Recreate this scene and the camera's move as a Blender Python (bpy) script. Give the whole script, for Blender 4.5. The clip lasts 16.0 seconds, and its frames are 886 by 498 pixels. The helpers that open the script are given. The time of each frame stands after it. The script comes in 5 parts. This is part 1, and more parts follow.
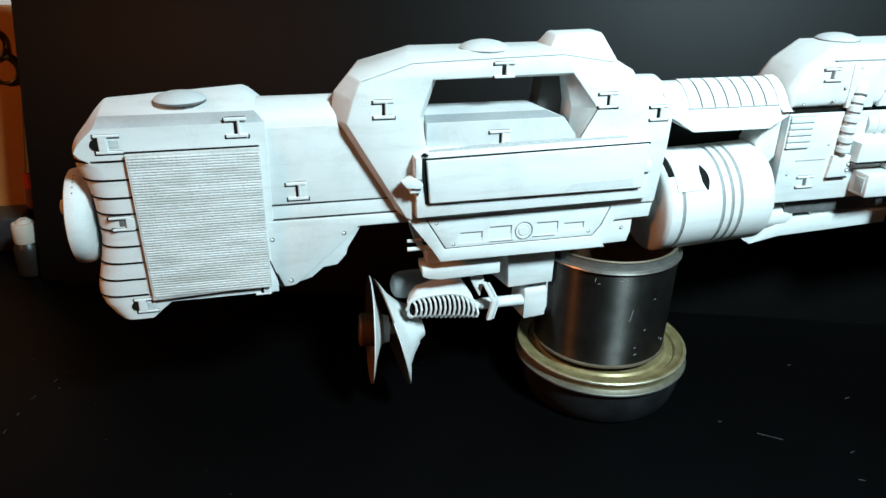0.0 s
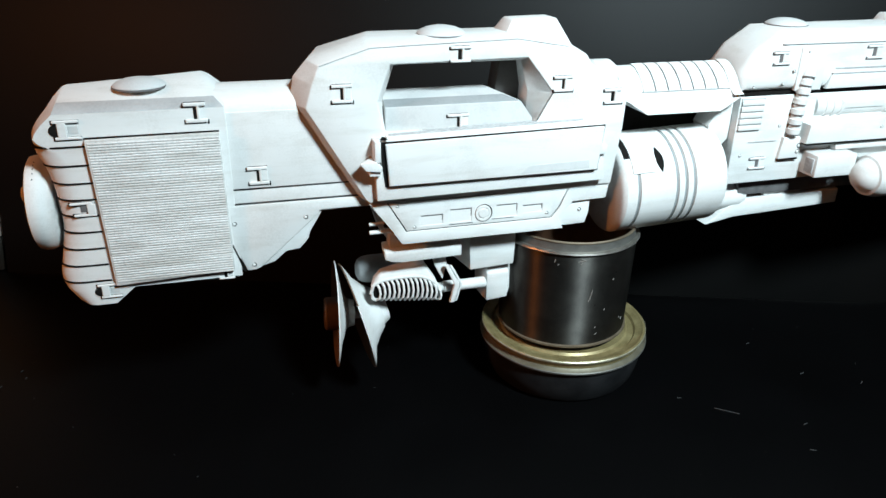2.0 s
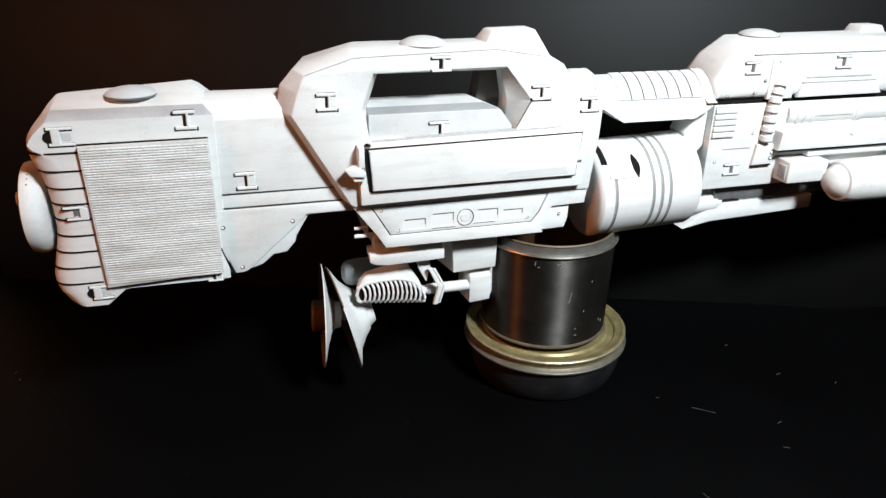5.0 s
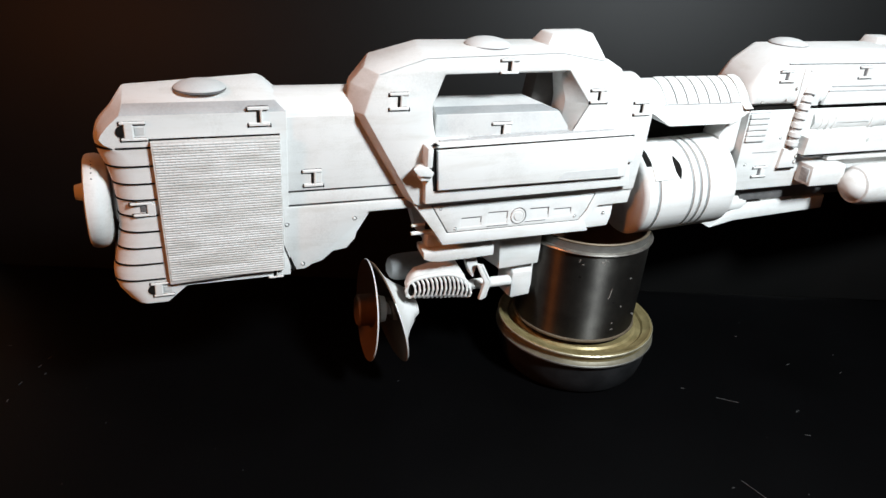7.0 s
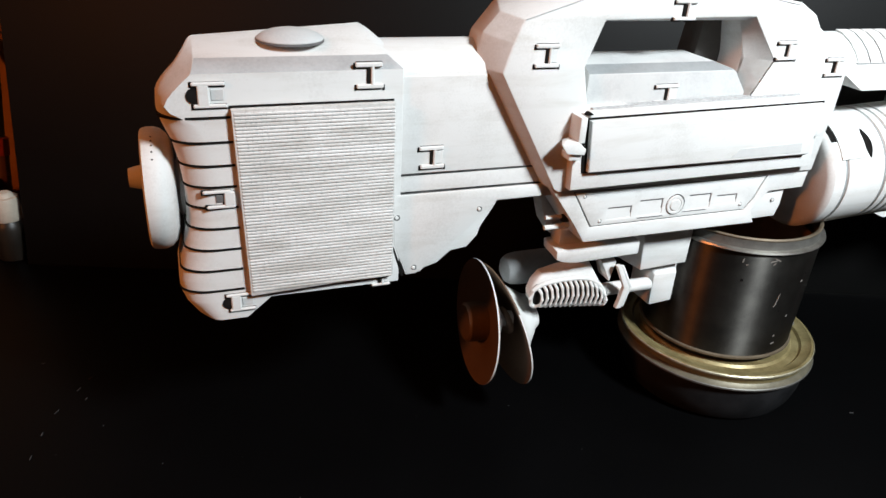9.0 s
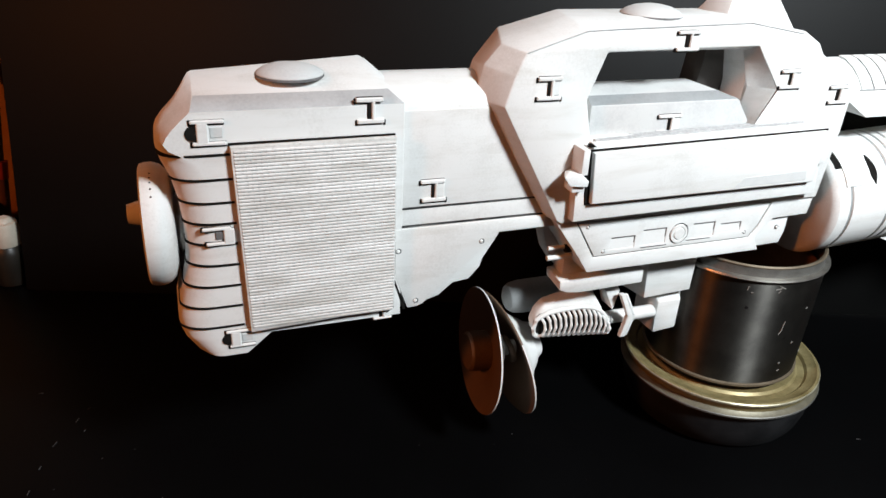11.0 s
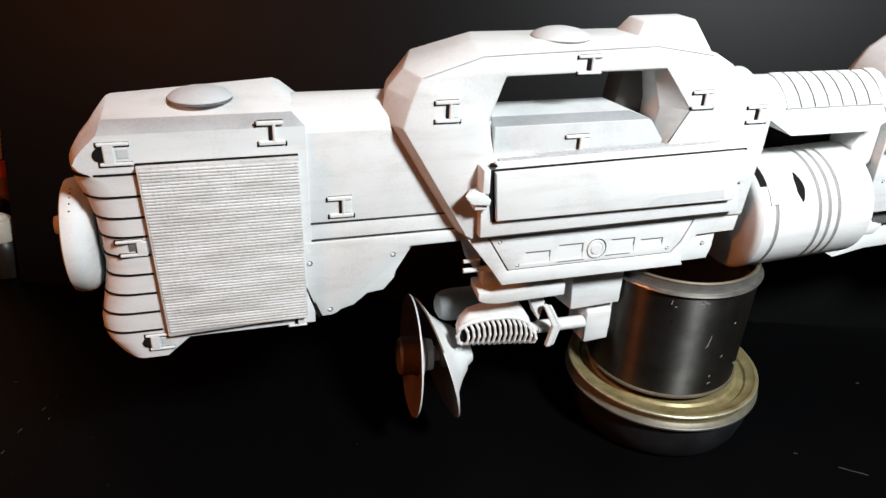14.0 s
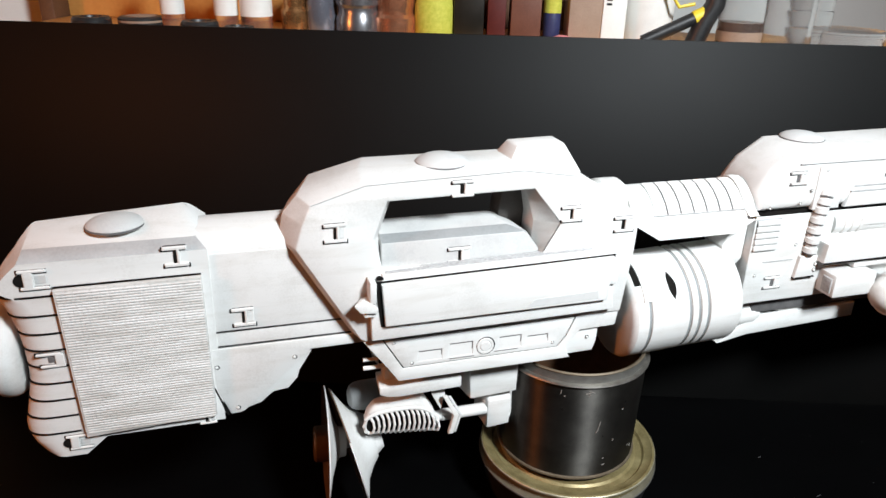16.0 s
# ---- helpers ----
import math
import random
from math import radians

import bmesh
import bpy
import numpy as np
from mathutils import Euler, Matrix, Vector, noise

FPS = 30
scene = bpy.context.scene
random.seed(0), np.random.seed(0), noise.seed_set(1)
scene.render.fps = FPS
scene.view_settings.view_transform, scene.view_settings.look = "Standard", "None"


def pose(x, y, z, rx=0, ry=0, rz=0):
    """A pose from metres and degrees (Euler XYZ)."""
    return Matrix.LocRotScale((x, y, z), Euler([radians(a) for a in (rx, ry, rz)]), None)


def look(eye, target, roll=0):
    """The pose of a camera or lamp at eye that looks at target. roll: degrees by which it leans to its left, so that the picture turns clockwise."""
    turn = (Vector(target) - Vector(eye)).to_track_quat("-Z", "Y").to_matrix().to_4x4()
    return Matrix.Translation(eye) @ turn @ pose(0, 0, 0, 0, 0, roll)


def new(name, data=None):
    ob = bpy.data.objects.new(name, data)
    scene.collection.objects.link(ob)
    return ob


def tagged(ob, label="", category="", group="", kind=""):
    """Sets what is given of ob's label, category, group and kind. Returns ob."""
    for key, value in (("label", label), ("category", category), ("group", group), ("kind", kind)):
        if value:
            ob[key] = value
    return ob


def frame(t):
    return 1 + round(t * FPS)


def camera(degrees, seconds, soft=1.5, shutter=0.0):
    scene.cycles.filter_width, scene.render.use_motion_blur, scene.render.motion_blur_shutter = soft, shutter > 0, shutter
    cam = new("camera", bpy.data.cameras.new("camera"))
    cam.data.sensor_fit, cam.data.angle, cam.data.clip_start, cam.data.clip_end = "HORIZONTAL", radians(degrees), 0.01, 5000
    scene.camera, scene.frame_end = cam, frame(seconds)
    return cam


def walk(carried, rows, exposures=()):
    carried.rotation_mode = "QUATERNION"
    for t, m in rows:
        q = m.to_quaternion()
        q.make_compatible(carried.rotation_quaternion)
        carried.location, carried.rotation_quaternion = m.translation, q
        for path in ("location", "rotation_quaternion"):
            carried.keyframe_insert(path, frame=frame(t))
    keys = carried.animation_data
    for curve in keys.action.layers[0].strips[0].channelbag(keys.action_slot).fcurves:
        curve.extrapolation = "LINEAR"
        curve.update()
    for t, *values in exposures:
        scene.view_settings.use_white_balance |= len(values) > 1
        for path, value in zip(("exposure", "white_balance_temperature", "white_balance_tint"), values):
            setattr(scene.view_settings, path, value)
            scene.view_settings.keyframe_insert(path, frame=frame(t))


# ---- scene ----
cam = camera(62.2, 16.0)
PATH = [
    (0, (0.098, -0.575, 0.459), (0.547, 1.194, -0.36), 1.0),
    (0.5, (0.12, -0.572, 0.45), (0.588, 1.192, -0.368), 0.8),
    (1, (0.121, -0.585, 0.451), (0.605, 1.184, -0.347), 0.9),
    (1.5, (0.11, -0.593, 0.453), (0.609, 1.164, -0.362), 1.3),
    (2, (0.11, -0.595, 0.453), (0.611, 1.156, -0.374), 0.9),
    (2.5, (0.11, -0.592, 0.451), (0.613, 1.159, -0.374), 1.1),
    (3, (0.108, -0.596, 0.446), (0.604, 1.161, -0.372), 0.6),
    (3.5, (0.105, -0.601, 0.454), (0.621, 1.152, -0.359), 1.2),
    (4, (0.095, -0.606, 0.457), (0.636, 1.141, -0.353), 1.8),
    (6.3, (0.147, -0.628, 0.458), (0.621, 1.143, -0.34), -0.2),
    (6.5, (0.122, -0.626, 0.464), (0.648, 1.13, -0.337), 0.6),
    (7, (0.007, -0.584, 0.475), (0.686, 1.091, -0.382), 4.1),
    (7.5, (-0.024, -0.556, 0.443), (0.684, 1.109, -0.409), 3.4),
    (8, (-0.029, -0.513, 0.425), (0.678, 1.149, -0.435), 2.6),
    (8.5, (-0.025, -0.462, 0.422), (0.68, 1.193, -0.453), 4.2),
    (9, (-0.033, -0.431, 0.415), (0.608, 1.245, -0.47), 3.3),
    (9.2, (-0.034, -0.424, 0.423), (0.598, 1.261, -0.449), 2.7),
    (11.5, (-0.027, -0.419, 0.43), (0.617, 1.266, -0.434), 3.0),
    (12, (-0.021, -0.42, 0.433), (0.617, 1.264, -0.437), 2.8),
    (12.5, (-0.016, -0.425, 0.433), (0.625, 1.258, -0.437), 2.8),
    (13, (-0.005, -0.43, 0.435), (0.632, 1.249, -0.445), 2.3),
    (13.5, (0.01, -0.44, 0.443), (0.612, 1.245, -0.45), 3.1),
    (14, (0.057, -0.46, 0.458), (0.569, 1.251, -0.442), 2.2),
    (14.5, (0.117, -0.482, 0.462), (0.586, 1.248, -0.424), 0.7),
    (15, (0.103, -0.499, 0.49), (0.611, 1.234, -0.371), 2.2),
    (15.5, (0.091, -0.499, 0.49), (0.568, 1.235, -0.384), -0.3),
    (16, (0.121, -0.516, 0.524), (0.658, 1.247, -0.251), 1.5),
]
EXPOSURES = [(0.0, 0.0, 5300, -12), (1.6, 0.0, 5300, -12), (2.2, 0.0, 5950, 2), (3.0, 0.0, 6200, 7), (16.0, 0.0, 6320, 9)]
walk(cam, [(t, look(eye, target, roll)) for t, eye, target, roll in PATH], EXPOSURES)

# ---- world and lights ----
world = bpy.data.worlds.new("room_air")
scene.world = world
world.use_nodes = True
world.node_tree.nodes["Background"].inputs[0].default_value = (1.0, 0.62, 0.36, 1)
world.node_tree.nodes["Background"].inputs[1].default_value = 0.01


def area_lamp(name, eye, target, size, watts, colour, spread):
    lamp = bpy.data.lights.new(name, "AREA")
    lamp.shape, lamp.size, lamp.energy, lamp.color, lamp.spread = "DISK", size, watts, colour, radians(spread)
    ob = new(name, lamp)
    ob.matrix_world = look(eye, target)
    return ob


area_lamp("desk_lamp_light", (0.62, -0.98, 1.20), (0.46, 0.05, 0.27), 0.24, 13.0, (0.93, 0.98, 1.0), 100)
area_lamp("room_lamp_light", (-1.26, -0.46, 0.85), (0.1, 0.0, 0.2), 0.12, 6.6, (1.0, 0.27, 0.05), 165)

# ---- materials ----
MATS = {}


def shader(name):
    m = bpy.data.materials.new(name)
    m.use_nodes = True
    n = m.node_tree.nodes
    MATS[name] = m
    return m, n, m.node_tree.links, n["Principled BSDF"]


def node(n, kind, **values):
    made = n.new(kind)
    for key, value in values.items():
        made.inputs[key.replace("_", " ")].default_value = value
    return made


def surface(name, a, b, rough=0.6, scale=40.0, fine=900.0, bump=0.1, depth=0.0004, metal=0.0, low=0.35, high=0.7, rough2=None, coat=0.0):
    """Two colours mixed by a noise at two sizes, with grain in the gloss and the relief."""
    m, n, l, p = shader(name)
    where = n.new("ShaderNodeTexCoord")
    big = node(n, "ShaderNodeTexNoise", Scale=scale, Detail=6.0, Roughness=0.6)
    small = node(n, "ShaderNodeTexNoise", Scale=fine, Detail=3.0, Roughness=0.6)
    l.new(where.outputs["Object"], big.inputs["Vector"])
    l.new(where.outputs["Object"], small.inputs["Vector"])
    mixed = n.new("ShaderNodeMath")
    mixed.operation = "MULTIPLY_ADD"
    mixed.inputs[1].default_value, mixed.inputs[2].default_value = 0.35, 0.0
    l.new(small.outputs[0], mixed.inputs[0])
    total = n.new("ShaderNodeMath")
    total.operation = "MULTIPLY_ADD"
    total.inputs[1].default_value = 0.65
    l.new(big.outputs[0], total.inputs[0])
    l.new(mixed.outputs[0], total.inputs[2])
    ramp = n.new("ShaderNodeValToRGB")
    ramp.color_ramp.elements[0].position, ramp.color_ramp.elements[1].position = low, high
    ramp.color_ramp.elements[0].color, ramp.color_ramp.elements[1].color = (*a, 1), (*b, 1)
    l.new(total.outputs[0], ramp.inputs[0])
    l.new(ramp.outputs[0], p.inputs["Base Color"])
    r = n.new("ShaderNodeMapRange")
    r.inputs["To Min"].default_value, r.inputs["To Max"].default_value = rough, rough2 if rough2 is not None else min(1, rough + 0.15)
    l.new(total.outputs[0], r.inputs[0])
    l.new(r.outputs[0], p.inputs["Roughness"])
    p.inputs["Metallic"].default_value = metal
    p.inputs["Coat Weight"].default_value = coat
    if bump:
        up = node(n, "ShaderNodeBump", Strength=bump, Distance=depth)
        l.new(total.outputs[0], up.inputs["Height"])
        l.new(up.outputs[0], p.inputs["Normal"])
    return m


PAINT = surface("white_primer", (0.56, 0.55, 0.53), (0.66, 0.655, 0.64), 0.68, 28, 700, 0.12, 0.0003, low=0.3, high=0.52)


def streaked(m, reach, dark, low, high):
    """Long faint smears of wash, running along x, over a painted surface."""
    n, l = m.node_tree.nodes, m.node_tree.links
    p = n["Principled BSDF"]
    base = p.inputs["Base Color"].links[0].from_socket
    where, way = n.new("ShaderNodeTexCoord"), n.new("ShaderNodeMapping")
    way.inputs["Scale"].default_value = reach
    l.new(where.outputs["Object"], way.inputs["Vector"])
    noise = node(n, "ShaderNodeTexNoise", Scale=1.0, Detail=5.0, Roughness=0.62, Distortion=0.3)
    l.new(way.outputs[0], noise.inputs["Vector"])
    ramp = n.new("ShaderNodeValToRGB")
    ramp.color_ramp.elements[0].position, ramp.color_ramp.elements[1].position = low, high
    ramp.color_ramp.elements[0].color, ramp.color_ramp.elements[1].color = (dark, dark * 0.985, dark * 0.96, 1), (1, 1, 1, 1)
    l.new(noise.outputs[0], ramp.inputs[0])
    mix = n.new("ShaderNodeMix")
    mix.data_type, mix.blend_type = "RGBA", "MULTIPLY"
    mix.inputs["Factor"].default_value = 1.0
    l.new(base, mix.inputs["A"])
    l.new(ramp.outputs[0], mix.inputs["B"])
    l.new(mix.outputs["Result"], p.inputs["Base Color"])


streaked(PAINT, (14, 30, 90), 0.88, 0.28, 0.50)
RIBBED = surface("ribbed_panel_primer", (0.48, 0.475, 0.465), (0.64, 0.635, 0.62), 0.68, 420, 1500, 0.15, 0.0003, low=0.36, high=0.50)
streaked(RIBBED, (9, 1, 420), 0.80, 0.34, 0.50)
streaked(RIBBED, (16, 1, 85), 0.80, 0.38, 0.56)
WASH = surface("grey_wash_primer", (0.26, 0.26, 0.26), (0.46, 0.46, 0.46), 0.6, 420, 1700, 0.15, 0.0003, low=0.34, high=0.6)
FAINT = surface("faint_grey_tone", (0.45, 0.45, 0.45), (0.53, 0.53, 0.52), 0.65, 50, 700, 0.1, 0.0003, low=0.34, high=0.55)
DULL = surface("soft_grey_tone", (0.33, 0.33, 0.33), (0.42, 0.42, 0.42), 0.65, 45, 500, 0.1, 0.0003, low=0.34, high=0.6)
SLOPE = surface("mid_grey_tone", (0.20, 0.208, 0.21), (0.255, 0.263, 0.265), 0.6, 24, 420, 0.10, 0.0003, low=0.34, high=0.6)
PATCHY = surface("patchy_panel_wash", (0.006, 0.0058, 0.0056), (0.16, 0.16, 0.158), 0.7, 90, 900, 0.05, 0.0003, low=0.46, high=0.72)
# near-black for wash lines and for shade in hollows and gaps
LINE = surface("dark_wash_and_shade", (0.003, 0.0027, 0.0025), (0.014, 0.0125, 0.011), 0.75, 300, 1800)
# primer darkened for the shade inside recesses
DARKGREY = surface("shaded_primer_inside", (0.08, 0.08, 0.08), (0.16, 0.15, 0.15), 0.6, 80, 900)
STEEL = surface("brushed_tin", (0.040, 0.037, 0.034), (0.090, 0.085, 0.076), 0.38, 38, 1500, 0.08, 0.0003, metal=0.9, rough2=0.52)
turned = STEEL.node_tree.nodes.new("ShaderNodeTangent")
turned.direction_type, turned.axis = "RADIAL", "Z"
STEEL.node_tree.links.new(turned.outputs[0], STEEL.node_tree.nodes["Principled BSDF"].inputs["Tangent"])
STEEL.node_tree.nodes["Principled BSDF"].inputs["Anisotropic"].default_value = 0.95
STEEL.node_tree.nodes["Principled BSDF"].inputs["Anisotropic Rotation"].default_value = 0.25
RIMTIN = surface("grey_tin_band", (0.11, 0.105, 0.095), (0.18, 0.175, 0.16), 0.45, 90, 900, 0.08, 0.0002, metal=0.6)
DULLTIN = surface("dull_brown_tin", (0.10, 0.075, 0.05), (0.18, 0.145, 0.10), 0.5, 60, 900, 0.1, 0.0003, metal=0.5)
GREYGOLD = surface("grey_gold_tin", (0.09, 0.08, 0.055), (0.19, 0.17, 0.12), 0.42, 60, 900, 0.1, 0.0003, metal=0.5)
BEADTIN = surface("bright_worn_tin", (0.30, 0.28, 0.25), (0.52, 0.50, 0.46), 0.3, 120, 1200, 0.1, 0.0003, metal=0.9)
SHADEWALL = surface("shaded_inner_wall", (0.05, 0.045, 0.04), (0.09, 0.082, 0.075), 0.55, 60, 700, 0.05)
DISHBROWN = surface("shaded_dish_brown", (0.10, 0.060, 0.036), (0.16, 0.100, 0.064), 0.5, 30, 500, 0.06)
PALE = surface("pale_scratched_metal", (0.12, 0.11, 0.10), (0.30, 0.28, 0.25), 0.55, 500, 1500, 0.1)
EDGEGOLD = surface("worn_gold_highlight", (0.30, 0.27, 0.18), (0.62, 0.58, 0.44), 0.32, 160, 1200, 0.1, 0.0003, metal=0.6)
GOLD = surface("gold_lacquered_lid", (0.15, 0.115, 0.045), (0.36, 0.30, 0.15), 0.36, 55, 900, 0.12, 0.0003, metal=0.4)
RUST = surface("inside_tin_rust", (0.10, 0.045, 0.02), (0.20, 0.10, 0.05), 0.6, 70, 900, 0.2)
RUBBER = surface("black_base_plastic", (0.006, 0.006, 0.0065), (0.017, 0.017, 0.018), 0.42, 45, 700, 0.1)
BOARD = surface("black_foam_board", (0.0018, 0.0018, 0.0017), (0.0027, 0.0026, 0.0025), 0.50, 9, 500, 0.05, 0.0003, rough2=0.57)
TABLE = surface("black_table_sheet", (0.0010, 0.0010, 0.0011), (0.0018, 0.0018, 0.0020), 0.45, 7, 600, 0.06, 0.0003, rough2=0.5)
for black, gloss in ((PAINT, 0.3), (BOARD, 0.15), (TABLE, 0.05), (RUBBER, 0.16), (LINE, 0.1)):
    black.node_tree.nodes["Principled BSDF"].inputs["Specular IOR Level"].default_value = gloss
DUST = surface("white_dust", (0.015, 0.015, 0.015), (0.05, 0.05, 0.05), 0.8)
WALLN = surface("off_white_wall_paint", (0.66, 0.65, 0.62), (0.72, 0.71, 0.68), 0.8, 5, 300, 0.1)
# browns for unseen walls and ceiling, chosen to dim and warm the bounce
WALLM = surface("bounce_brown_wall", (0.26, 0.14, 0.07), (0.32, 0.18, 0.09), 0.8, 5, 300, 0.1)
WALLW = surface("bounce_brown_ceiling", (0.22, 0.13, 0.07), (0.27, 0.16, 0.09), 0.8, 5, 300, 0.1)
WOOD = surface("amber_wood", (0.52, 0.22, 0.05), (0.66, 0.33, 0.09), 0.45, 14, 200, 0.1)
DARKWOOD = surface("dark_brown_wood", (0.07, 0.03, 0.015), (0.14, 0.065, 0.03), 0.5, 20, 300, 0.1)

# ---- shape helpers ----


def part(name, bm, material, parent, label="", smooth=30):
    """Links a bmesh, or a mesh, as one mesh object under a thing or a part."""
    if isinstance(bm, bmesh.types.BMesh):
        mesh = bpy.data.meshes.new(name)
        bm.to_mesh(mesh)
        bm.free()
    else:
        mesh = bm
        mesh.name = name
    for m in material if isinstance(material, (list, tuple)) else [material]:
        mesh.materials.append(m)
    if smooth:
        mesh.shade_smooth()
        mesh.set_sharp_from_angle(angle=radians(smooth))
    ob = new(name, mesh)
    if parent:
        ob.parent = parent
        top = parent
        while top.parent:
            top = top.parent
        if parent is top:
            ob.matrix_parent_inverse = Matrix.Translation(top.location).inverted()
    if label:
        ob["label"] = label
    return ob


def thing(name, place, label, category, group="", kind=""):
    ob = new(name)
    ob.location = place
    ob.empty_display_size = 0.02
    return tagged(ob, label, category, group, kind)


def slab(outline, y0, y1, bevel=0.0008, holes=(), steps=1):
    """A plate cut to an outline of (x, z) corners, from depth y0 to y1, with bevelled edges and holes through it."""
    curve = bpy.data.curves.new("cut", "CURVE")
    curve.dimensions, curve.fill_mode = "2D", "BOTH"
    for loop in (outline, *holes):
        s = curve.splines.new("POLY")
        s.points.add(len(loop) - 1)
        for p, (x, z) in zip(s.points, loop):
            p.co = (x, z, 0, 1)
        s.use_cyclic_u = True
    bevel = min(bevel, (y1 - y0) * 0.45)
    curve.bevel_depth, curve.offset, curve.bevel_resolution = bevel, -bevel, steps
    curve.extrude = (y1 - y0) / 2 - bevel
    ob = bpy.data.objects.new("cut", curve)
    mesh = bpy.data.meshes.new_from_object(ob)
    bpy.data.objects.remove(ob)
    bpy.data.curves.remove(curve)
    mesh.transform(Matrix.Translation((0, (y0 + y1) / 2, 0)) @ pose(0, 0, 0, 90))
    bm = bmesh.new()
    bm.from_mesh(mesh)
    bpy.data.meshes.remove(mesh)
    bmesh.ops.remove_doubles(bm, verts=bm.verts, dist=1e-6)
    bmesh.ops.recalc_face_normals(bm, faces=bm.faces)
    return bm


def block(x0, x1, y0, y1, z0, z1, bevel=0.001, segments=2):
    bm = bmesh.new()
    bmesh.ops.create_cube(bm, size=1, matrix=Matrix.LocRotScale(((x0 + x1) / 2, (y0 + y1) / 2, (z0 + z1) / 2), None, (x1 - x0, y1 - y0, z1 - z0)))
    if bevel:
        bmesh.ops.bevel(bm, geom=bm.edges[:], offset=bevel, segments=segments, profile=0.5, affect="EDGES")
    return bm


def lathe(profile, m, steps=48, closed=False):
    """A turned shape: (along, radius) corners about the local z axis, put at the pose m."""
    bm = bmesh.new()
    rings = []
    for along, radius in profile:
        if radius < 1e-5:
            rings.append([bm.verts.new((0, 0, along))])
        else:
            rings.append([bm.verts.new((radius * math.cos(2 * math.pi * k / steps), radius * math.sin(2 * math.pi * k / steps), along)) for k in range(steps)])
    pairs = list(zip(rings, rings[1:])) + ([(rings[-1], rings[0])] if closed else [])
    for a, b in pairs:
        for k in range(steps):
            j = (k + 1) % steps
            if len(a) == 1 and len(b) > 1:
                bm.faces.new((a[0], b[k], b[j]))
            elif len(b) == 1 and len(a) > 1:
                bm.faces.new((a[k], a[j], b[0]))
            elif len(a) > 1:
                bm.faces.new((a[k], a[j], b[j], b[k]))
    bmesh.ops.recalc_face_normals(bm, faces=bm.faces)
    bmesh.ops.transform(bm, matrix=m, verts=bm.verts)
    return bm


def along_x(x, y, z, tilt=0.0, yaw=0.0):
    """The pose of a turned shape whose axis runs along +x from that point."""
    return Matrix.Translation((x, y, z)) @ pose(0, 0, 0, 0, 0, yaw) @ pose(0, 0, 0, 0, 90 + tilt, 0)


def hull(points, bevel=0.0):
    bm = bmesh.new()
    for p in points:
        bm.verts.new(p)
    out = bmesh.ops.convex_hull(bm, input=bm.verts)
    bmesh.ops.delete(bm, geom=[v for v in out["geom_interior"] if isinstance(v, bmesh.types.BMVert)], context="VERTS")
    bmesh.ops.dissolve_limit(bm, angle_limit=0.02, verts=bm.verts, edges=bm.edges)
    if bevel:
        bmesh.ops.bevel(bm, geom=bm.edges[:], offset=bevel, segments=2, profile=0.5, affect="EDGES")
    return bm


def joined(*meshes):
    out = bmesh.new()
    for bm in meshes:
        mesh = bpy.data.meshes.new("join")
        bm.to_mesh(mesh)
        bm.free()
        out.from_mesh(mesh)
        bpy.data.meshes.remove(mesh)
    return out


def tube(points, radius, sides=10):
    """A round bar swept along a line of points."""
    bm = bmesh.new()
    points = [Vector(p) for p in points]
    rings = []
    for k, p in enumerate(points):
        way = (points[min(k + 1, len(points) - 1)] - points[max(k - 1, 0)]).normalized()
        q = way.to_track_quat("Z", "Y").to_matrix()
        rings.append([bm.verts.new(p + q @ Vector((radius * math.cos(2 * math.pi * s / sides), radius * math.sin(2 * math.pi * s / sides), 0))) for s in range(sides)])
    for a, b in zip(rings, rings[1:]):
        for s in range(sides):
            bm.faces.new((a[s], a[(s + 1) % sides], b[(s + 1) % sides], b[s]))
    bm.faces.new(rings[0][::-1])
    bm.faces.new(rings[-1])
    bmesh.ops.recalc_face_normals(bm, faces=bm.faces)
    return bm


# ---- room, table, board ----
tagged(part("floor", block(-2.2, 2.2, -2.2, 0.82, -0.80, -0.75, 0), DARKWOOD, None, smooth=0), "dark brown wooden floor under the work table", "floor", kind="structure")
tagged(part("ceiling", block(-2.2, 2.2, -2.2, 0.82, 1.75, 1.80, 0), WALLW, None, smooth=0), "unseen brown ceiling, toned to dim the bounced light", "ceiling", kind="structure")
tagged(part("wall_north", block(-2.2, 2.2, 0.72, 0.82, -0.75, 1.75, 0), WALLN, None, smooth=0), "plain off-white wall behind the shelf", "wall", kind="structure")
tagged(part("wall_south", block(-2.2, 2.2, -2.3, -2.2, -0.75, 1.75, 0), WALLM, None, smooth=0), "unseen room wall, browned to dim and warm bounced light", "wall", kind="structure")
tagged(part("wall_west", block(-2.3, -2.2, -2.2, 0.82, -0.75, 1.75, 0), WALLM, None, smooth=0), "unseen room wall, browned to dim and warm bounced light", "wall", kind="structure")
tagged(part("wall_east", block(2.2, 2.3, -2.2, 0.82, -0.75, 1.75, 0), WALLM, None, smooth=0), "unseen room wall, browned to dim and warm bounced light", "wall", kind="structure")

FOOT = Vector((0.691, 0.125, 0.0))
ALONG = Vector((0.949, -0.315, 0)).normalized()
BACK = Vector((0.315, 0.949, 0)).normalized()
BOARD_YAW = math.degrees(math.atan2(ALONG.y, ALONG.x))

work_table = thing("work_table", (0.3, 0.1, 0), "black sheet-covered work table with dust specks", "table")
top = part("tabletop", block(-0.9, 1.3, -0.75, 0.715, -0.03, 0.0, 0.002), TABLE, work_table, "smooth black tabletop")
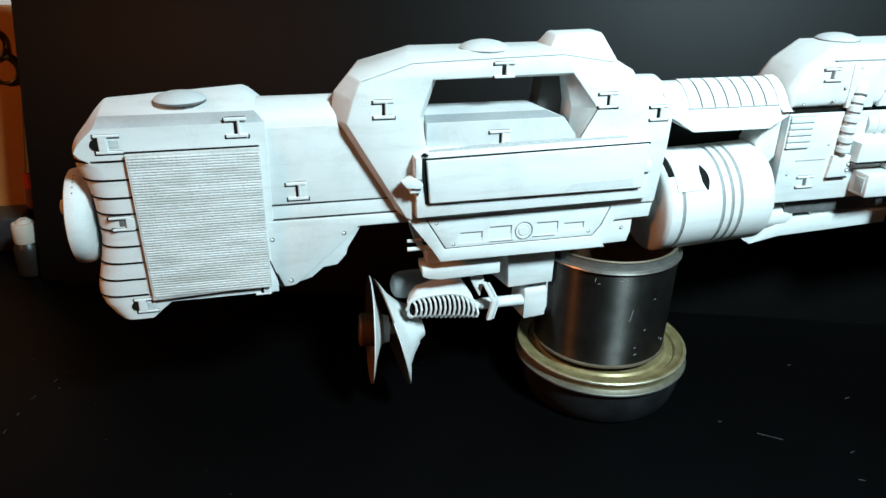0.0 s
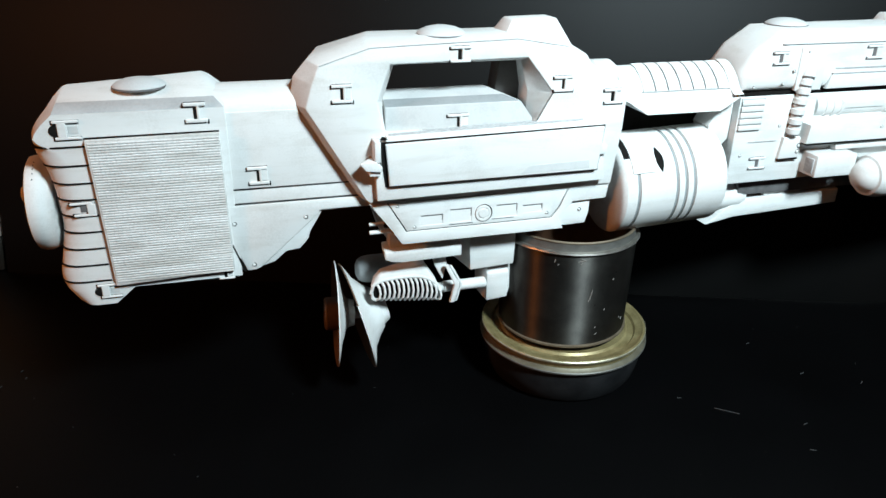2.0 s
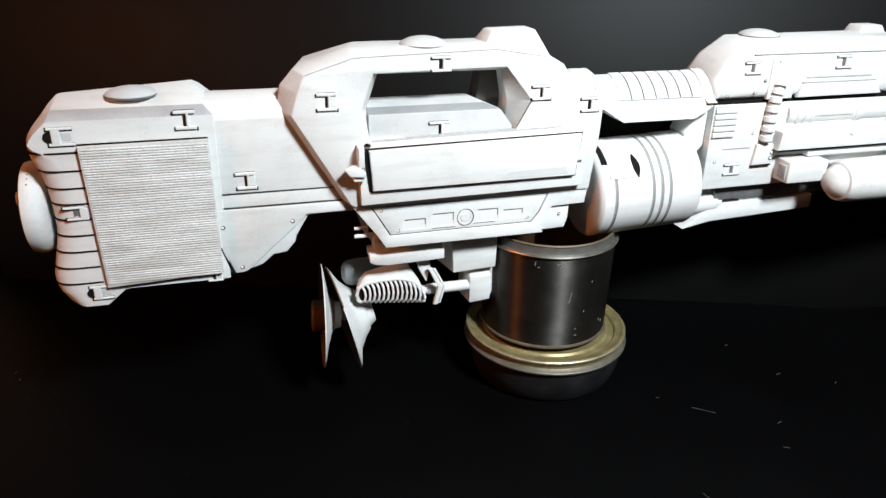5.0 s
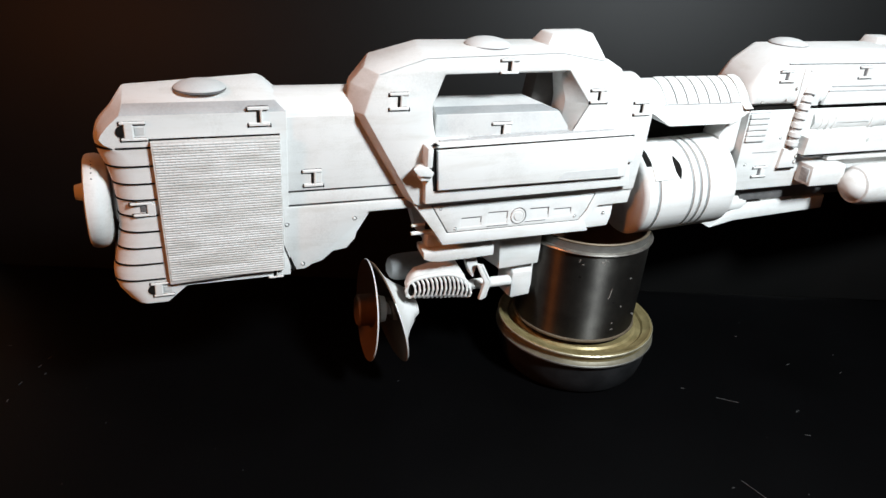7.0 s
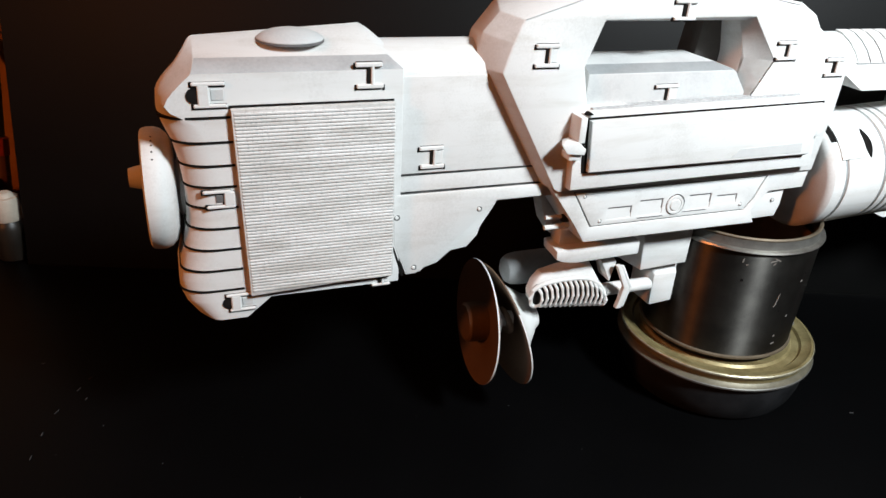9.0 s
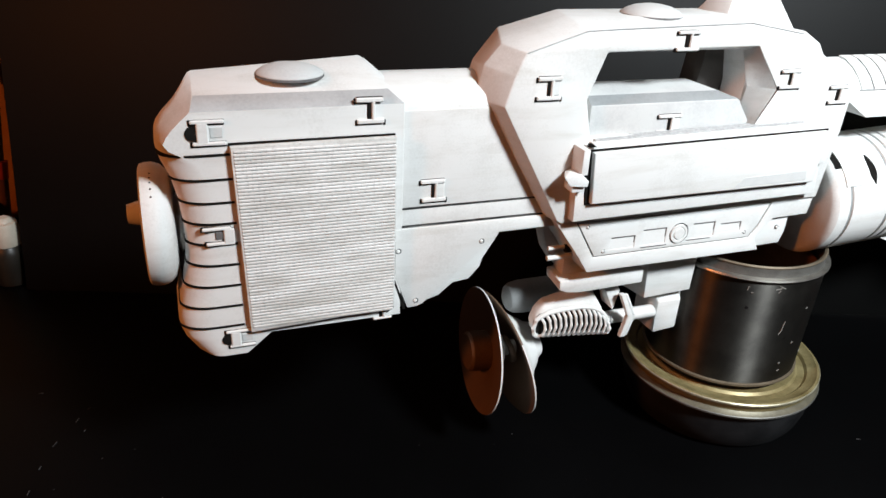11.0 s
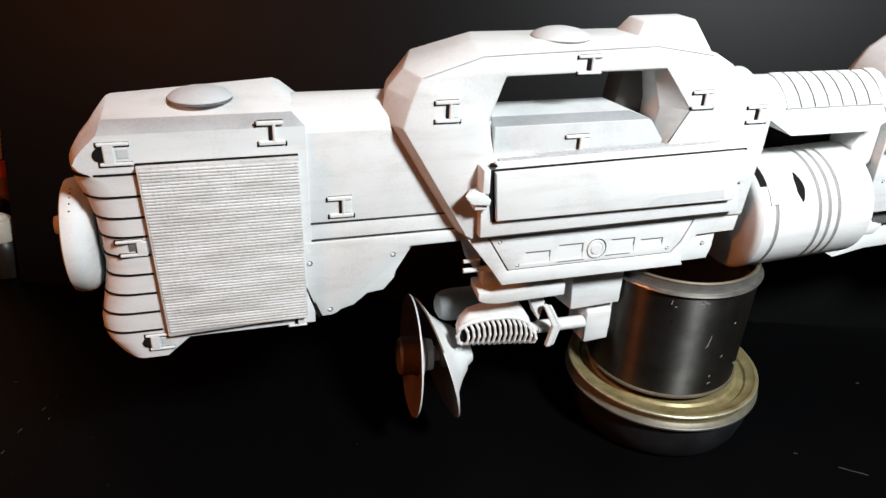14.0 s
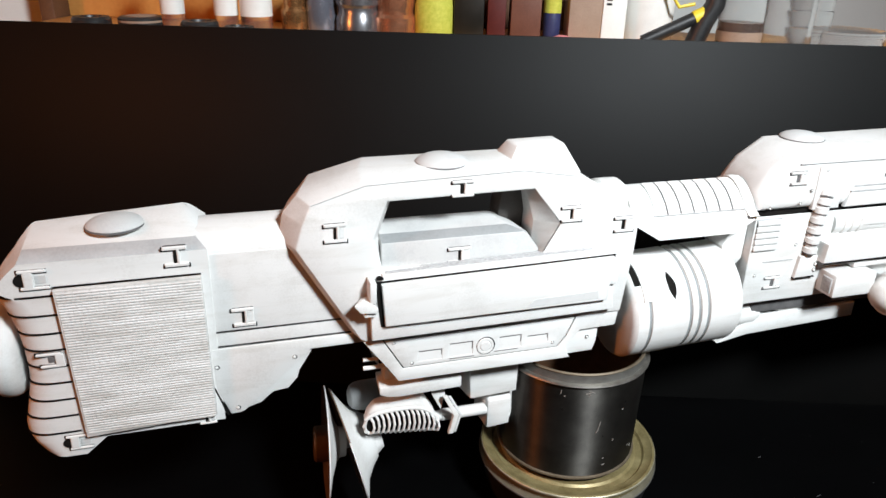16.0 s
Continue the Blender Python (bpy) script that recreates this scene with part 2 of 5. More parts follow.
for x in (-0.82, 1.22):
    for y in (-0.68, 0.64):
        part("leg", block(x - 0.03, x + 0.03, y - 0.03, y + 0.03, -0.75, -0.03, 0.003), DARKWOOD, work_table)

sheet = block(-0.953, 0.55, 0, 0.006, 0.002, 0.433, 0.0012)
backdrop_board = tagged(part("backdrop_board", sheet, BOARD, None), "matt black foam board leaning back behind the rifle", "board")
backdrop_board.matrix_world = Matrix.Translation(FOOT) @ pose(0, 0, 0, 0, 0, BOARD_YAW) @ pose(0, 0, 0, -10)


# ---- the toy rifle ----
CY, FAR = 0.034, 0.068
rifle = thing("toy_rifle", (0.42, CY, 0.168), "white-primed science-fiction toy rifle with grey panel lines, lying across a tin", "toy rifle")

# butt stock


def stacked(levels, steps=6):
    """A shape of plan sections one above another: (z, left, right, near, far), with rounded left corners that turn into flat chamfers above, and a rounded near right one."""
    bm = bmesh.new()
    rings = []
    for z, x0, x1, y0, y1 in levels:
        rx = min(np.interp(z, [0.284, 0.294, 0.302, 0.3138, 0.3205, 0.3325], [0.020, 0.0045, 0.0055, 0.0080, 0.0060, 0.0020]), (x1 - x0) * 0.45)
        ry = min(np.interp(z, [0.284, 0.294, 0.3138, 0.33], [0.015, 0.020, 0.028, 0.020]), (y1 - y0) * 0.46)
        flat = float(np.interp(z, [0.284, 0.294], [0, 1]))
        rr = 0.011 if z > 0.3138 else 0.0006
        line = [(x1 - rr + rr * math.cos(a), y0 + rr - rr * math.sin(a)) for a in (math.pi / 2 * k / 4 for k in range(5))]
        near, far = [], []
        for k in range(steps + 1):
            a, m = math.pi / 2 * k / steps, k / steps
            u, w = math.sin(a) * (1 - flat) + m * flat, math.cos(a) * (1 - flat) + (1 - m) * flat
            near.append((x0 + rx - rx * u, y0 + ry - ry * w))
            far.append((x0 + rx - rx * w, y1 - ry + ry * u))
        line += near + far
        line.append((x1, y1))
        rings.append([bm.verts.new((x, y, z)) for x, y in line])
    for a, b in zip(rings, rings[1:]):
        for k in range(len(a)):
            j = (k + 1) % len(a)
            bm.faces.new((a[k], a[j], b[j], b[k]))
    bm.faces.new(rings[0][::-1]), bm.faces.new(rings[-1])
    bmesh.ops.recalc_face_normals(bm, faces=bm.faces)
    if bm.calc_volume(signed=True) < 0:
        bmesh.ops.reverse_faces(bm, faces=bm.faces)
    bm.normal_update()
    return bm


STOCK_Y = 0.0008
STOCK_LEFT = [(0.1525, -0.0300), (0.156, -0.0345), (0.165, -0.0405), (0.173, -0.0432), (0.182, -0.0432), (0.195, -0.0400), (0.208, -0.0370), (0.222, -0.0345), (0.240, -0.0340), (0.258, -0.0355),
              (0.272, -0.0385), (0.283, -0.0428), (0.288, -0.0444), (0.292, -0.0451), (0.296, -0.0449), (0.300, -0.0434), (0.304, -0.0408), (0.308, -0.0376), (0.3138, -0.0325)]
levels = []
for z, x in STOCK_LEFT:
    if z < 0.166:
        levels.append((z, x, -0.003 + (z - 0.1525) / 0.0135 * 0.016, STOCK_Y, 0.064))
    else:
        if not any(q[2] > 0.09 for q in levels):
            levels += [(0.166, -0.0408, 0.013, STOCK_Y, 0.064), (0.1662, -0.0408, 0.100, STOCK_Y, 0.064)]
        levels.append((z, x, 0.100, STOCK_Y, 0.064))
levels += [(0.3205, -0.0275, 0.099, 0.0115, 0.060), (0.3295, -0.0240, 0.089, 0.034, 0.058), (0.3325, -0.0225, 0.084, 0.045, 0.055)]
stock_mesh = stacked(levels)
for v in stock_mesh.verts:
    if v.co.z > 0.3205:
        v.co.z -= (v.co.z - 0.3205) * 0.6 * min(1, max(0, (0.086 - v.co.x) / 0.106))
# the sloped band below the top takes the soft grey
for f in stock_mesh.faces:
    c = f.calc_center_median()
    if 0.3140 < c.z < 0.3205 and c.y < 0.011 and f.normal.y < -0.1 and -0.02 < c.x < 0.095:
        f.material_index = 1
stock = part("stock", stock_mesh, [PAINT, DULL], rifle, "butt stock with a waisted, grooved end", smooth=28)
for z in (0.2885, 0.2735, 0.259, 0.2455, 0.232, 0.2180, 0.2035, 0.189, 0.1745):
    x = np.interp(z, [q[0] for q in STOCK_LEFT], [q[1] for q in STOCK_LEFT])
    rx, ry, b = 0.020, 0.015, bmesh.new()
    arc = [(x + rx - rx * math.sin(a), STOCK_Y + ry - ry * math.cos(a)) for a in (math.pi / 2 * k / 8 for k in range(9))]
    outer = [(-0.004, STOCK_Y)] + arc + [(x, 0.034)]
    loops = []
    for push, lift in ((0.0005, 0.0007), (0.0005, -0.0007), (-0.002, -0.0007), (-0.002, 0.0007)):
        loops.append([b.verts.new((px - push * (1 if k > 1 else 0), py - push, z + lift)) for k, (px, py) in enumerate(outer)])
    for a, c in zip(loops, loops[1:] + loops[:1]):
        for k in range(len(outer) - 1):
            b.faces.new((a[k], a[k + 1], c[k + 1], c[k]))
    bmesh.ops.recalc_face_normals(b, faces=b.faces)
    part("groove", b, LINE, stock, smooth=0)
radiator = part("radiator_panel", slab([(-0.0045, 0.294), (0.094, 0.2945), (0.0945, 0.1745), (-0.0005, 0.1705)], -0.0042, 0.003, 0.0005), RIBBED, rifle, "corrugated radiator panel with grey dirt between its ribs")
# dark strips stand in for the shadow along the panel's edges
part("shadow_gap", slab([(-0.0055, 0.2938), (-0.0050, 0.2953), (0.094, 0.2956), (0.094, 0.2942)], -0.0004, 0.0014, 0.0002), LINE, radiator, "dark strip for the shadow gap over the panel")
part("shadow_gap", slab([(-0.001, 0.1706), (0.093, 0.1746), (0.093, 0.1734), (0.0, 0.1694)], -0.0004, 0.0014, 0.0002), LINE, radiator, "dark strip for the shadow gap under the panel", smooth=0)
RIBS = 55
for k in range(RIBS):
    z0 = 0.1735 + k * (0.2925 - 0.1735) / RIBS
    x0 = -0.0005 - 0.004 * (z0 - 0.1705) / 0.1235
    part("rib", block(x0 + 0.0012, 0.0936, -0.0048, -0.0038, z0, z0 + 0.00166, 0.0004, 1), RIBBED, radiator, smooth=0)


for k in range(5):
    x = 0.0060 + k * 0.0030
    part("dirt_line", hull([(x - 0.0030, -0.0044, 0.292), (x - 0.0025, -0.0044, 0.292), (x, -0.0044, 0.175), (x + 0.0005, -0.0044, 0.175), (x - 0.0030, -0.0040, 0.292), (x - 0.0025, -0.0040, 0.292), (x, -0.0040, 0.175), (x + 0.0005, -0.0040, 0.175)]), WASH, radiator, "dirt line across the ribs", 0)

# neck behind the body
neck_line = [(0.09, 0.169), (0.112, 0.170), (0.129, 0.175), (0.139, 0.1835), (0.151, 0.185), (0.159, 0.194), (0.1605, 0.2), (0.168, 0.212), (0.172, 0.2185), (0.23, 0.2195), (0.23, 0.3095), (0.09, 0.3095)]
neck = part("neck", slab(neck_line, 0.0035, 0.062, 0.0012), PAINT, rifle, "smooth neck between stock and body")
crown = [(0.0035, 0.300), (0.0035, 0.3100), (0.0060, 0.3150), (0.0115, 0.3190), (0.0200, 0.3230), (0.0330, 0.3250), (0.0440, 0.3245), (0.0560, 0.3190), (0.0620, 0.3100), (0.0620, 0.300)]
b = bmesh.new()
ends = [[b.verts.new((x, 0.0035 + (y - 0.0035) * wide, 0.300 + (z - 0.300) * wide)) for y, z in crown] for x, wide in ((0.092, 1.0), (0.158, 1.0), (0.1630, 0.97), (0.1665, 0.90), (0.1690, 0.78), (0.1705, 0.55))]
for first, second in zip(ends, ends[1:]):
    for k in range(len(crown)):
        b.faces.new((first[k - 1], first[k], second[k], second[k - 1]))
b.faces.new(ends[0]), b.faces.new(ends[-1])
bmesh.ops.recalc_face_normals(b, faces=b.faces)
part("neck_top", b, PAINT, neck, smooth=40)
for z0, z1, y in ((0.244, 0.3085, 0.0028), (0.2315, 0.2428, 0.0024)):
    part("side_panel", slab([(0.0952, z0), (0.21, z0), (0.21, z1), (0.0952, z1)], y, 0.005, 0.0006, steps=2), PAINT, neck)
part("cheek_plate", slab([(0.0952, 0.230), (0.205, 0.230), (0.205, 0.2212), (0.1705, 0.2208), (0.1635, 0.2135), (0.116, 0.172), (0.112, 0.1705), (0.105, 0.1703), (0.0962, 0.194)], 0.0004, 0.005, 0.0006), PAINT, neck)
for z in (0.2435, 0.2307):
    part("panel_line", block(0.0955, 0.208, 0.0021, 0.0036, z - 0.00035, z + 0.00035, 0), PATCHY, neck, smooth=0)
part("panel_line", slab([(0.0935, 0.196), (0.0951, 0.1958), (0.1040, 0.1695), (0.1020, 0.1690)], 0.0008, 0.003, 0.0001), LINE, neck, smooth=0)


def screw(x, y, z, parent, r=0.0014):
    at = Matrix.Translation((x, y, z)) @ pose(0, 0, 0, 90)
    head = part("screw_head", lathe([(0, 0), (0, r), (0.0008, r), (0.0012, r * 0.6), (0.0012, 0)], at, 10), PAINT, parent)
    # the head's shadow, painted as a dark ring shifted right and down
    part("screw_shadow", lathe([(-0.0004, r * 0.9), (-0.0004, r * 1.5), (0.0003, r * 1.4), (0.0003, r * 0.9)], Matrix.Translation((0.0004, 0, -0.0002)) @ at, 12, True), LINE, head, "dark ring of shadow painted round the screw", 0)


for x, z in ((0.0975, 0.2145), (0.157, 0.2155), (0.1105, 0.1755)):
    screw(x, 0.0006, z, neck)


def dome(x, y, z, r, h):
    part("dome", lathe([(-0.001, 0), (-0.001, r), (0.0006, r), (0.001, r * 0.985), (h * 0.45, r * 0.86), (h * 0.75, r * 0.62), (h * 0.94, r * 0.32), (h, 0)], Matrix.Translation((x, y, z)), 40), FAINT, rifle, "low round dome on the top face")
    part("dome_line", lathe([(-0.0012, r), (-0.0012, r + 0.0004), (0.0002, r + 0.0003), (0.0002, r)], Matrix.Translation((x, y, z)), 40, True), DARKGREY, rifle, "thin dark ring round the dome", 0)


dome(0.0365, 0.0345, 0.3265, 0.0205, 0.0065)

# body with the carrying-handle opening
def lofted(outer, inner):
    """A shell through outlines at several depths, with an opening right through: outer and inner are lists of (y, corners)."""
    bm = bmesh.new()
    out = [[bm.verts.new((x, y, z)) for x, z in line] for y, line in outer]
    hole = [[bm.verts.new((x, y, z)) for x, z in line] for y, line in inner]
    for rings in (out, hole):
        for a, b in zip(rings, rings[1:]):
            for k in range(len(a)):
                bm.faces.new((a[k - 1], a[k], b[k], b[k - 1]))
    for a, b in ((out[0], hole[0]), (out[-1], hole[-1])):
        edges = [bm.edges.get((line[k - 1], line[k])) for line in (a, b) for k in range(len(line))]
        bmesh.ops.triangle_fill(bm, use_beauty=True, use_dissolve=False, edges=edges)
    bmesh.ops.recalc_face_normals(bm, faces=bm.faces)
    flat = [e for e in bm.edges if len(e.link_faces) == 2 and e.calc_face_angle() < 0.01]
    bmesh.ops.dissolve_edges(bm, edges=flat, use_verts=False)
    sharp = [e for e in bm.edges if len(e.link_faces) == 2 and e.calc_face_angle() > 0.25]
    bmesh.ops.bevel(bm, geom=sharp, offset=0.0011, segments=2, profile=0.5, affect="EDGES")
    return bm


front_line = [(0.162, 0.311), (0.1680, 0.330), (0.1738, 0.3445), (0.2150, 0.3572), (0.340, 0.3612), (0.388, 0.3550), (0.4035, 0.3465), (0.4105, 0.3370), (0.4410, 0.3200), (0.4472, 0.3120), (0.4460, 0.2800), (0.440, 0.2265), (0.213, 0.2265), (0.209, 0.229)]
crease_line = [(0.151, 0.311), (0.1550, 0.333), (0.1665, 0.3460), (0.2130, 0.3615), (0.345, 0.3632), (0.388, 0.3550), (0.4035, 0.3465), (0.4105, 0.3370), (0.4410, 0.3200), (0.4472, 0.3120), (0.4460, 0.2800), (0.440, 0.2265), (0.207, 0.2265), (0.200, 0.229)]
back_line = [(0.158, 0.311), (0.163, 0.329), (0.1800, 0.3500), (0.2235, 0.3615), (0.345, 0.3622), (0.388, 0.3550), (0.4035, 0.3465), (0.4105, 0.3370), (0.4410, 0.3200), (0.4472, 0.3120), (0.4460, 0.2800), (0.440, 0.2265), (0.213, 0.2265), (0.209, 0.229)]
front_hole = [(0.2310, 0.3435), (0.2200, 0.3135), (0.2260, 0.2880), (0.3595, 0.2875), (0.3748, 0.3145), (0.3495, 0.3455)]
deep_hole = [(0.2375, 0.3405), (0.2275, 0.3115), (0.2310, 0.2860), (0.3860, 0.2860), (0.3880, 0.3135), (0.3860, 0.3405)]
body = part("body", lofted([(-0.009, front_line), (0.0135, crease_line), (0.052, back_line)], [(-0.009, front_hole), (0.007, deep_hole), (0.052, deep_hole)]), PAINT, rifle, "angular body with a carrying-handle opening")
LEDGE = ((-0.0035, 0.283), (-0.0035, 0.3078), (0.0040, 0.3128), (0.0290, 0.3160), (0.051, 0.3050), (0.051, 0.283))
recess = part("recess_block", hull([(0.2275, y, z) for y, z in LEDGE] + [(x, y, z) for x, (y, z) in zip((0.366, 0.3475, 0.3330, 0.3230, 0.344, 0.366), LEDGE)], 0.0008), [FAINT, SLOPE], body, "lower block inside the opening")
# the face sloping up and forward takes the mid grey
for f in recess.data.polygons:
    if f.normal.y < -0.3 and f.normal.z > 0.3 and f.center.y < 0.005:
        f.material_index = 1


def facet(a, b, c, d, steps=6):
    """A slightly twisted four-cornered face, a to b in front and d to c behind it."""
    bm = bmesh.new()
    a, b, c, d = Vector(a), Vector(b), Vector(c), Vector(d)
    rows = [[bm.verts.new(a.lerp(b, i / steps).lerp(d.lerp(c, i / steps), j / steps)) for j in range(steps + 1)] for i in range(steps + 1)]
    for p, q in zip(rows, rows[1:]):
        for j in range(steps):
            bm.faces.new((p[j], q[j], q[j + 1], p[j + 1]))
    bmesh.ops.solidify(bm, geom=bm.faces[:], thickness=0.0012)
    bmesh.ops.recalc_face_normals(bm, faces=bm.faces)
    return bm


F1, F2, F3 = (0.3500, -0.0088, 0.3455), (0.3742, -0.0088, 0.3147), (0.3588, -0.0088, 0.2872)
B1, B2, B3 = (0.3480, 0.0035, 0.3400), (0.3540, -0.0010, 0.3160), (0.3560, 0.0060, 0.2865)
part("inner_wedge", facet(F1, F2, B2, B1), PAINT, body, "slanted facet at the front of the opening", smooth=50)
part("inner_wedge", facet(F2, F3, B3, B2), PAINT, body, smooth=50)
part("wedge_back", slab([(0.3562, 0.2860), (0.3575, 0.3155), (0.3520, 0.3445), (0.387, 0.3445), (0.387, 0.2860)], 0.0060, 0.0300, 0.0008), PAINT, body)
# the wall's shade inside the opening is put into its dark colour
part("inner_wall", slab([(0.3420, 0.2850), (0.3350, 0.3120), (0.3400, 0.3460), (0.3900, 0.3460), (0.3900, 0.2850)], 0.030, 0.0515, 0.001), SHADEWALL, body, "wall inside the opening, its shade put into a dark colour")
# grey tube drawn along the bevel of the front face
part("crease_line", tube([(0.1745, -0.0091, 0.3442), (0.2148, -0.0091, 0.3569), (0.2400, -0.0091, 0.3579), (0.3398, -0.0091, 0.3609), (0.3640, -0.0091, 0.3570), (0.3860, -0.0091, 0.3535)], 0.00035, 6), DULL, body, "thin grey line along the upper bevel edge")
dome(0.2830, 0.0260, 0.3618, 0.0212, 0.007)
part("sight_base", hull([(0.336, 0.013, 0.3600), (0.3450, 0.0210, 0.3725), (0.3860, 0.0200, 0.3735), (0.4000, 0.0100, 0.3490), (0.336, 0.050, 0.3600), (0.3450, 0.045, 0.3725), (0.386, 0.045, 0.3735), (0.400, 0.050, 0.3490)], 0.002), PAINT, rifle, "raised block on the top")

# lower body
chin_line = [(0.2085, 0.2285), (0.232, 0.1965), (0.2405, 0.1835), (0.3965, 0.184), (0.3905, 0.1955), (0.4045, 0.2105), (0.438, 0.2115), (0.4405, 0.2285)]
plate_line = [(0.2285, 0.2235), (0.2450, 0.1960), (0.3830, 0.1968), (0.3905, 0.2065), (0.398, 0.2235)]
wide_line = [(0.2268, 0.2243), (0.2442, 0.1950), (0.3836, 0.1958), (0.3917, 0.2060), (0.3995, 0.2243)]
chin = part("lower_body", slab(chin_line, -0.0045, 0.040, 0.0012), PAINT, rifle)
part("rim_plate", slab(chin_line, -0.0065, -0.0040, 0.0006, (wide_line,)), PAINT, chin)
part("plate_gap", slab(wide_line, -0.0049, -0.0042, 0.0001), PATCHY, chin, smooth=0)
slots = ((0.257, 0.278, 0.2000, 0.2095), (0.284, 0.305, 0.2005, 0.2130), (0.328, 0.349, 0.2015, 0.2135), (0.354, 0.374, 0.2035, 0.211))
plate = part("relief_plate", slab(plate_line, -0.0062, -0.0040, 0.0004, [[(x0, z0), (x1, z0), (x1, z1), (x0, z1)] for x0, x1, z0, z1 in slots]), PAINT, chin, "plate with sunk slots and a round boss")
for x0, x1, z0, z1 in slots:
    part("slot_floor", hull([(x0 - 0.001, -0.0060, z0 - 0.0005), (x1 + 0.001, -0.0056, z0 - 0.0005), (x1 + 0.001, -0.0056, z1 + 0.0005), (x0 - 0.001, -0.0056, z1 + 0.0005), (x0, -0.0041, z0), (x1, -0.0041, z1), (x0, -0.0041, z1), (x1, -0.0041, z0)]), PAINT, plate, smooth=0)
    # shadow along each slot's top and right edge, laid in as dark strips
    part("slot_shadow", block(x0 + 0.001, x1, -0.0060, -0.0045, z1 - 0.0008, z1 - 0.0002, 0), DARKGREY, plate, smooth=0)
    part("slot_shadow", block(x1 - 0.0008, x1 - 0.0002, -0.0059, -0.0045, z0 + (z1 - z0) * 0.4, z1, 0), DARKGREY, plate, smooth=0)
for x0, x1, z in ((0.284, 0.3065, 0.1985), (0.3245, 0.346, 0.2000)):
    part("ledge_line", block(x0, x1, -0.0066, -0.006, z, z + 0.0005, 0), DARKGREY, plate, smooth=0)
part("boss", lathe([(0, 0), (0, 0.0078), (0.0014, 0.0074), (0.0014, 0.0055), (0.0008, 0.0052), (0.0018, 0.0042), (0.0018, 0)], Matrix.Translation((0.3160, -0.006, 0.2070)) @ pose(0, 0, 0, 90), 24), PAINT, plate)
# dark disc painted as the boss's shadow
part("boss_shadow", lathe([(0, 0), (0, 0.0084), (0.0003, 0.0084), (0.0003, 0)], Matrix.Translation((0.3165, -0.0061, 0.2070)) @ pose(0, 0, 0, 90), 24), LINE, plate)
for x, z in ((0.236, 0.2205), (0.2515, 0.1995), (0.3785, 0.2015), (0.3105, 0.2255)):
    screw(x, -0.006, z, plate, 0.0011)
part("rear_tab", slab([(0.385, 0.185), (0.4205, 0.186), (0.4235, 0.196), (0.424, 0.213), (0.385, 0.213)], -0.0030, 0.064, 0.0012), PAINT, chin)
screw(0.413, -0.0035, 0.201, chin, 0.0011)

# magazine cover on the side
mag_frame = part("magazine_frame", slab([(0.2170, 0.2305), (0.4285, 0.2335), (0.4265, 0.2500), (0.4245, 0.2870), (0.2225, 0.2836), (0.2205, 0.2575), (0.2160, 0.2555)], -0.0165, -0.008, 0.0009), PAINT, rifle, "tray-like magazine frame on the side")
part("cover_gap", slab([(0.2190, 0.2820), (0.2240, 0.2430), (0.4205, 0.2440), (0.4242, 0.2858)], -0.0174, -0.0163, 0.0001), LINE, mag_frame, smooth=0)
cover = part("cover", slab([(0.2240, 0.2808), (0.2268, 0.2446), (0.4185, 0.2456), (0.4218, 0.2848)], -0.0215, -0.0168, 0.0009, steps=2), PAINT, mag_frame, "smooth oblong cover plate")
part("worn_mark", slab([(0.345, 0.2473), (0.352, 0.2540), (0.409, 0.2553), (0.410, 0.2478)], -0.0217, -0.0212, 0.0001), FAINT, cover, smooth=0)
part("top_rail", hull([(x, y, z + lift) for x, z in ((0.226, 0.2822), (0.412, 0.2858)) for y in (-0.0150, -0.004) for lift in (0, 0.0034)], 0.0007), PAINT, rifle)
part("rail_line", hull([(x, y, z + lift) for x, z in ((0.229, 0.2858), (0.405, 0.2893)) for y in (-0.0116, -0.005) for lift in (0, 0.0013)]), WASH, rifle, smooth=0)
latch = part("latch", hull([(x, y, z) for y, far in ((-0.0245, 0), (-0.010, 1)) for x, z in ((0.2012 + far * 0.0080, 0.2672 - far * 0.001), (0.2068 + far * 0.0060, 0.2602), (0.2198, 0.2588), (0.2206, 0.2628), (0.2150, 0.2678))], 0.0006), PAINT, rifle, "small wedge-shaped latch at the rear of the magazine")
part("latch_foot", block(0.2100, 0.2196, -0.0215, -0.010, 0.2545, 0.2592, 0.0006), PAINT, latch)
part("hinge", block(0.2145, 0.2196, -0.0232, -0.009, 0.2668, 0.2842, 0.0007), PAINT, mag_frame)
part("hinge_wash", hull([(x, y, z) for y in (-0.0190, -0.0150) for x, z in ((0.2205, 0.2842), (0.2262, 0.2846), (0.2235, 0.2864), (0.2218, 0.2862))]), LINE, mag_frame, "dark blot of wash at the hinge", 0)
part("front_catch", block(0.4195, 0.4270, -0.0200, -0.010, 0.2590, 0.2680, 0.001), PAINT, mag_frame)


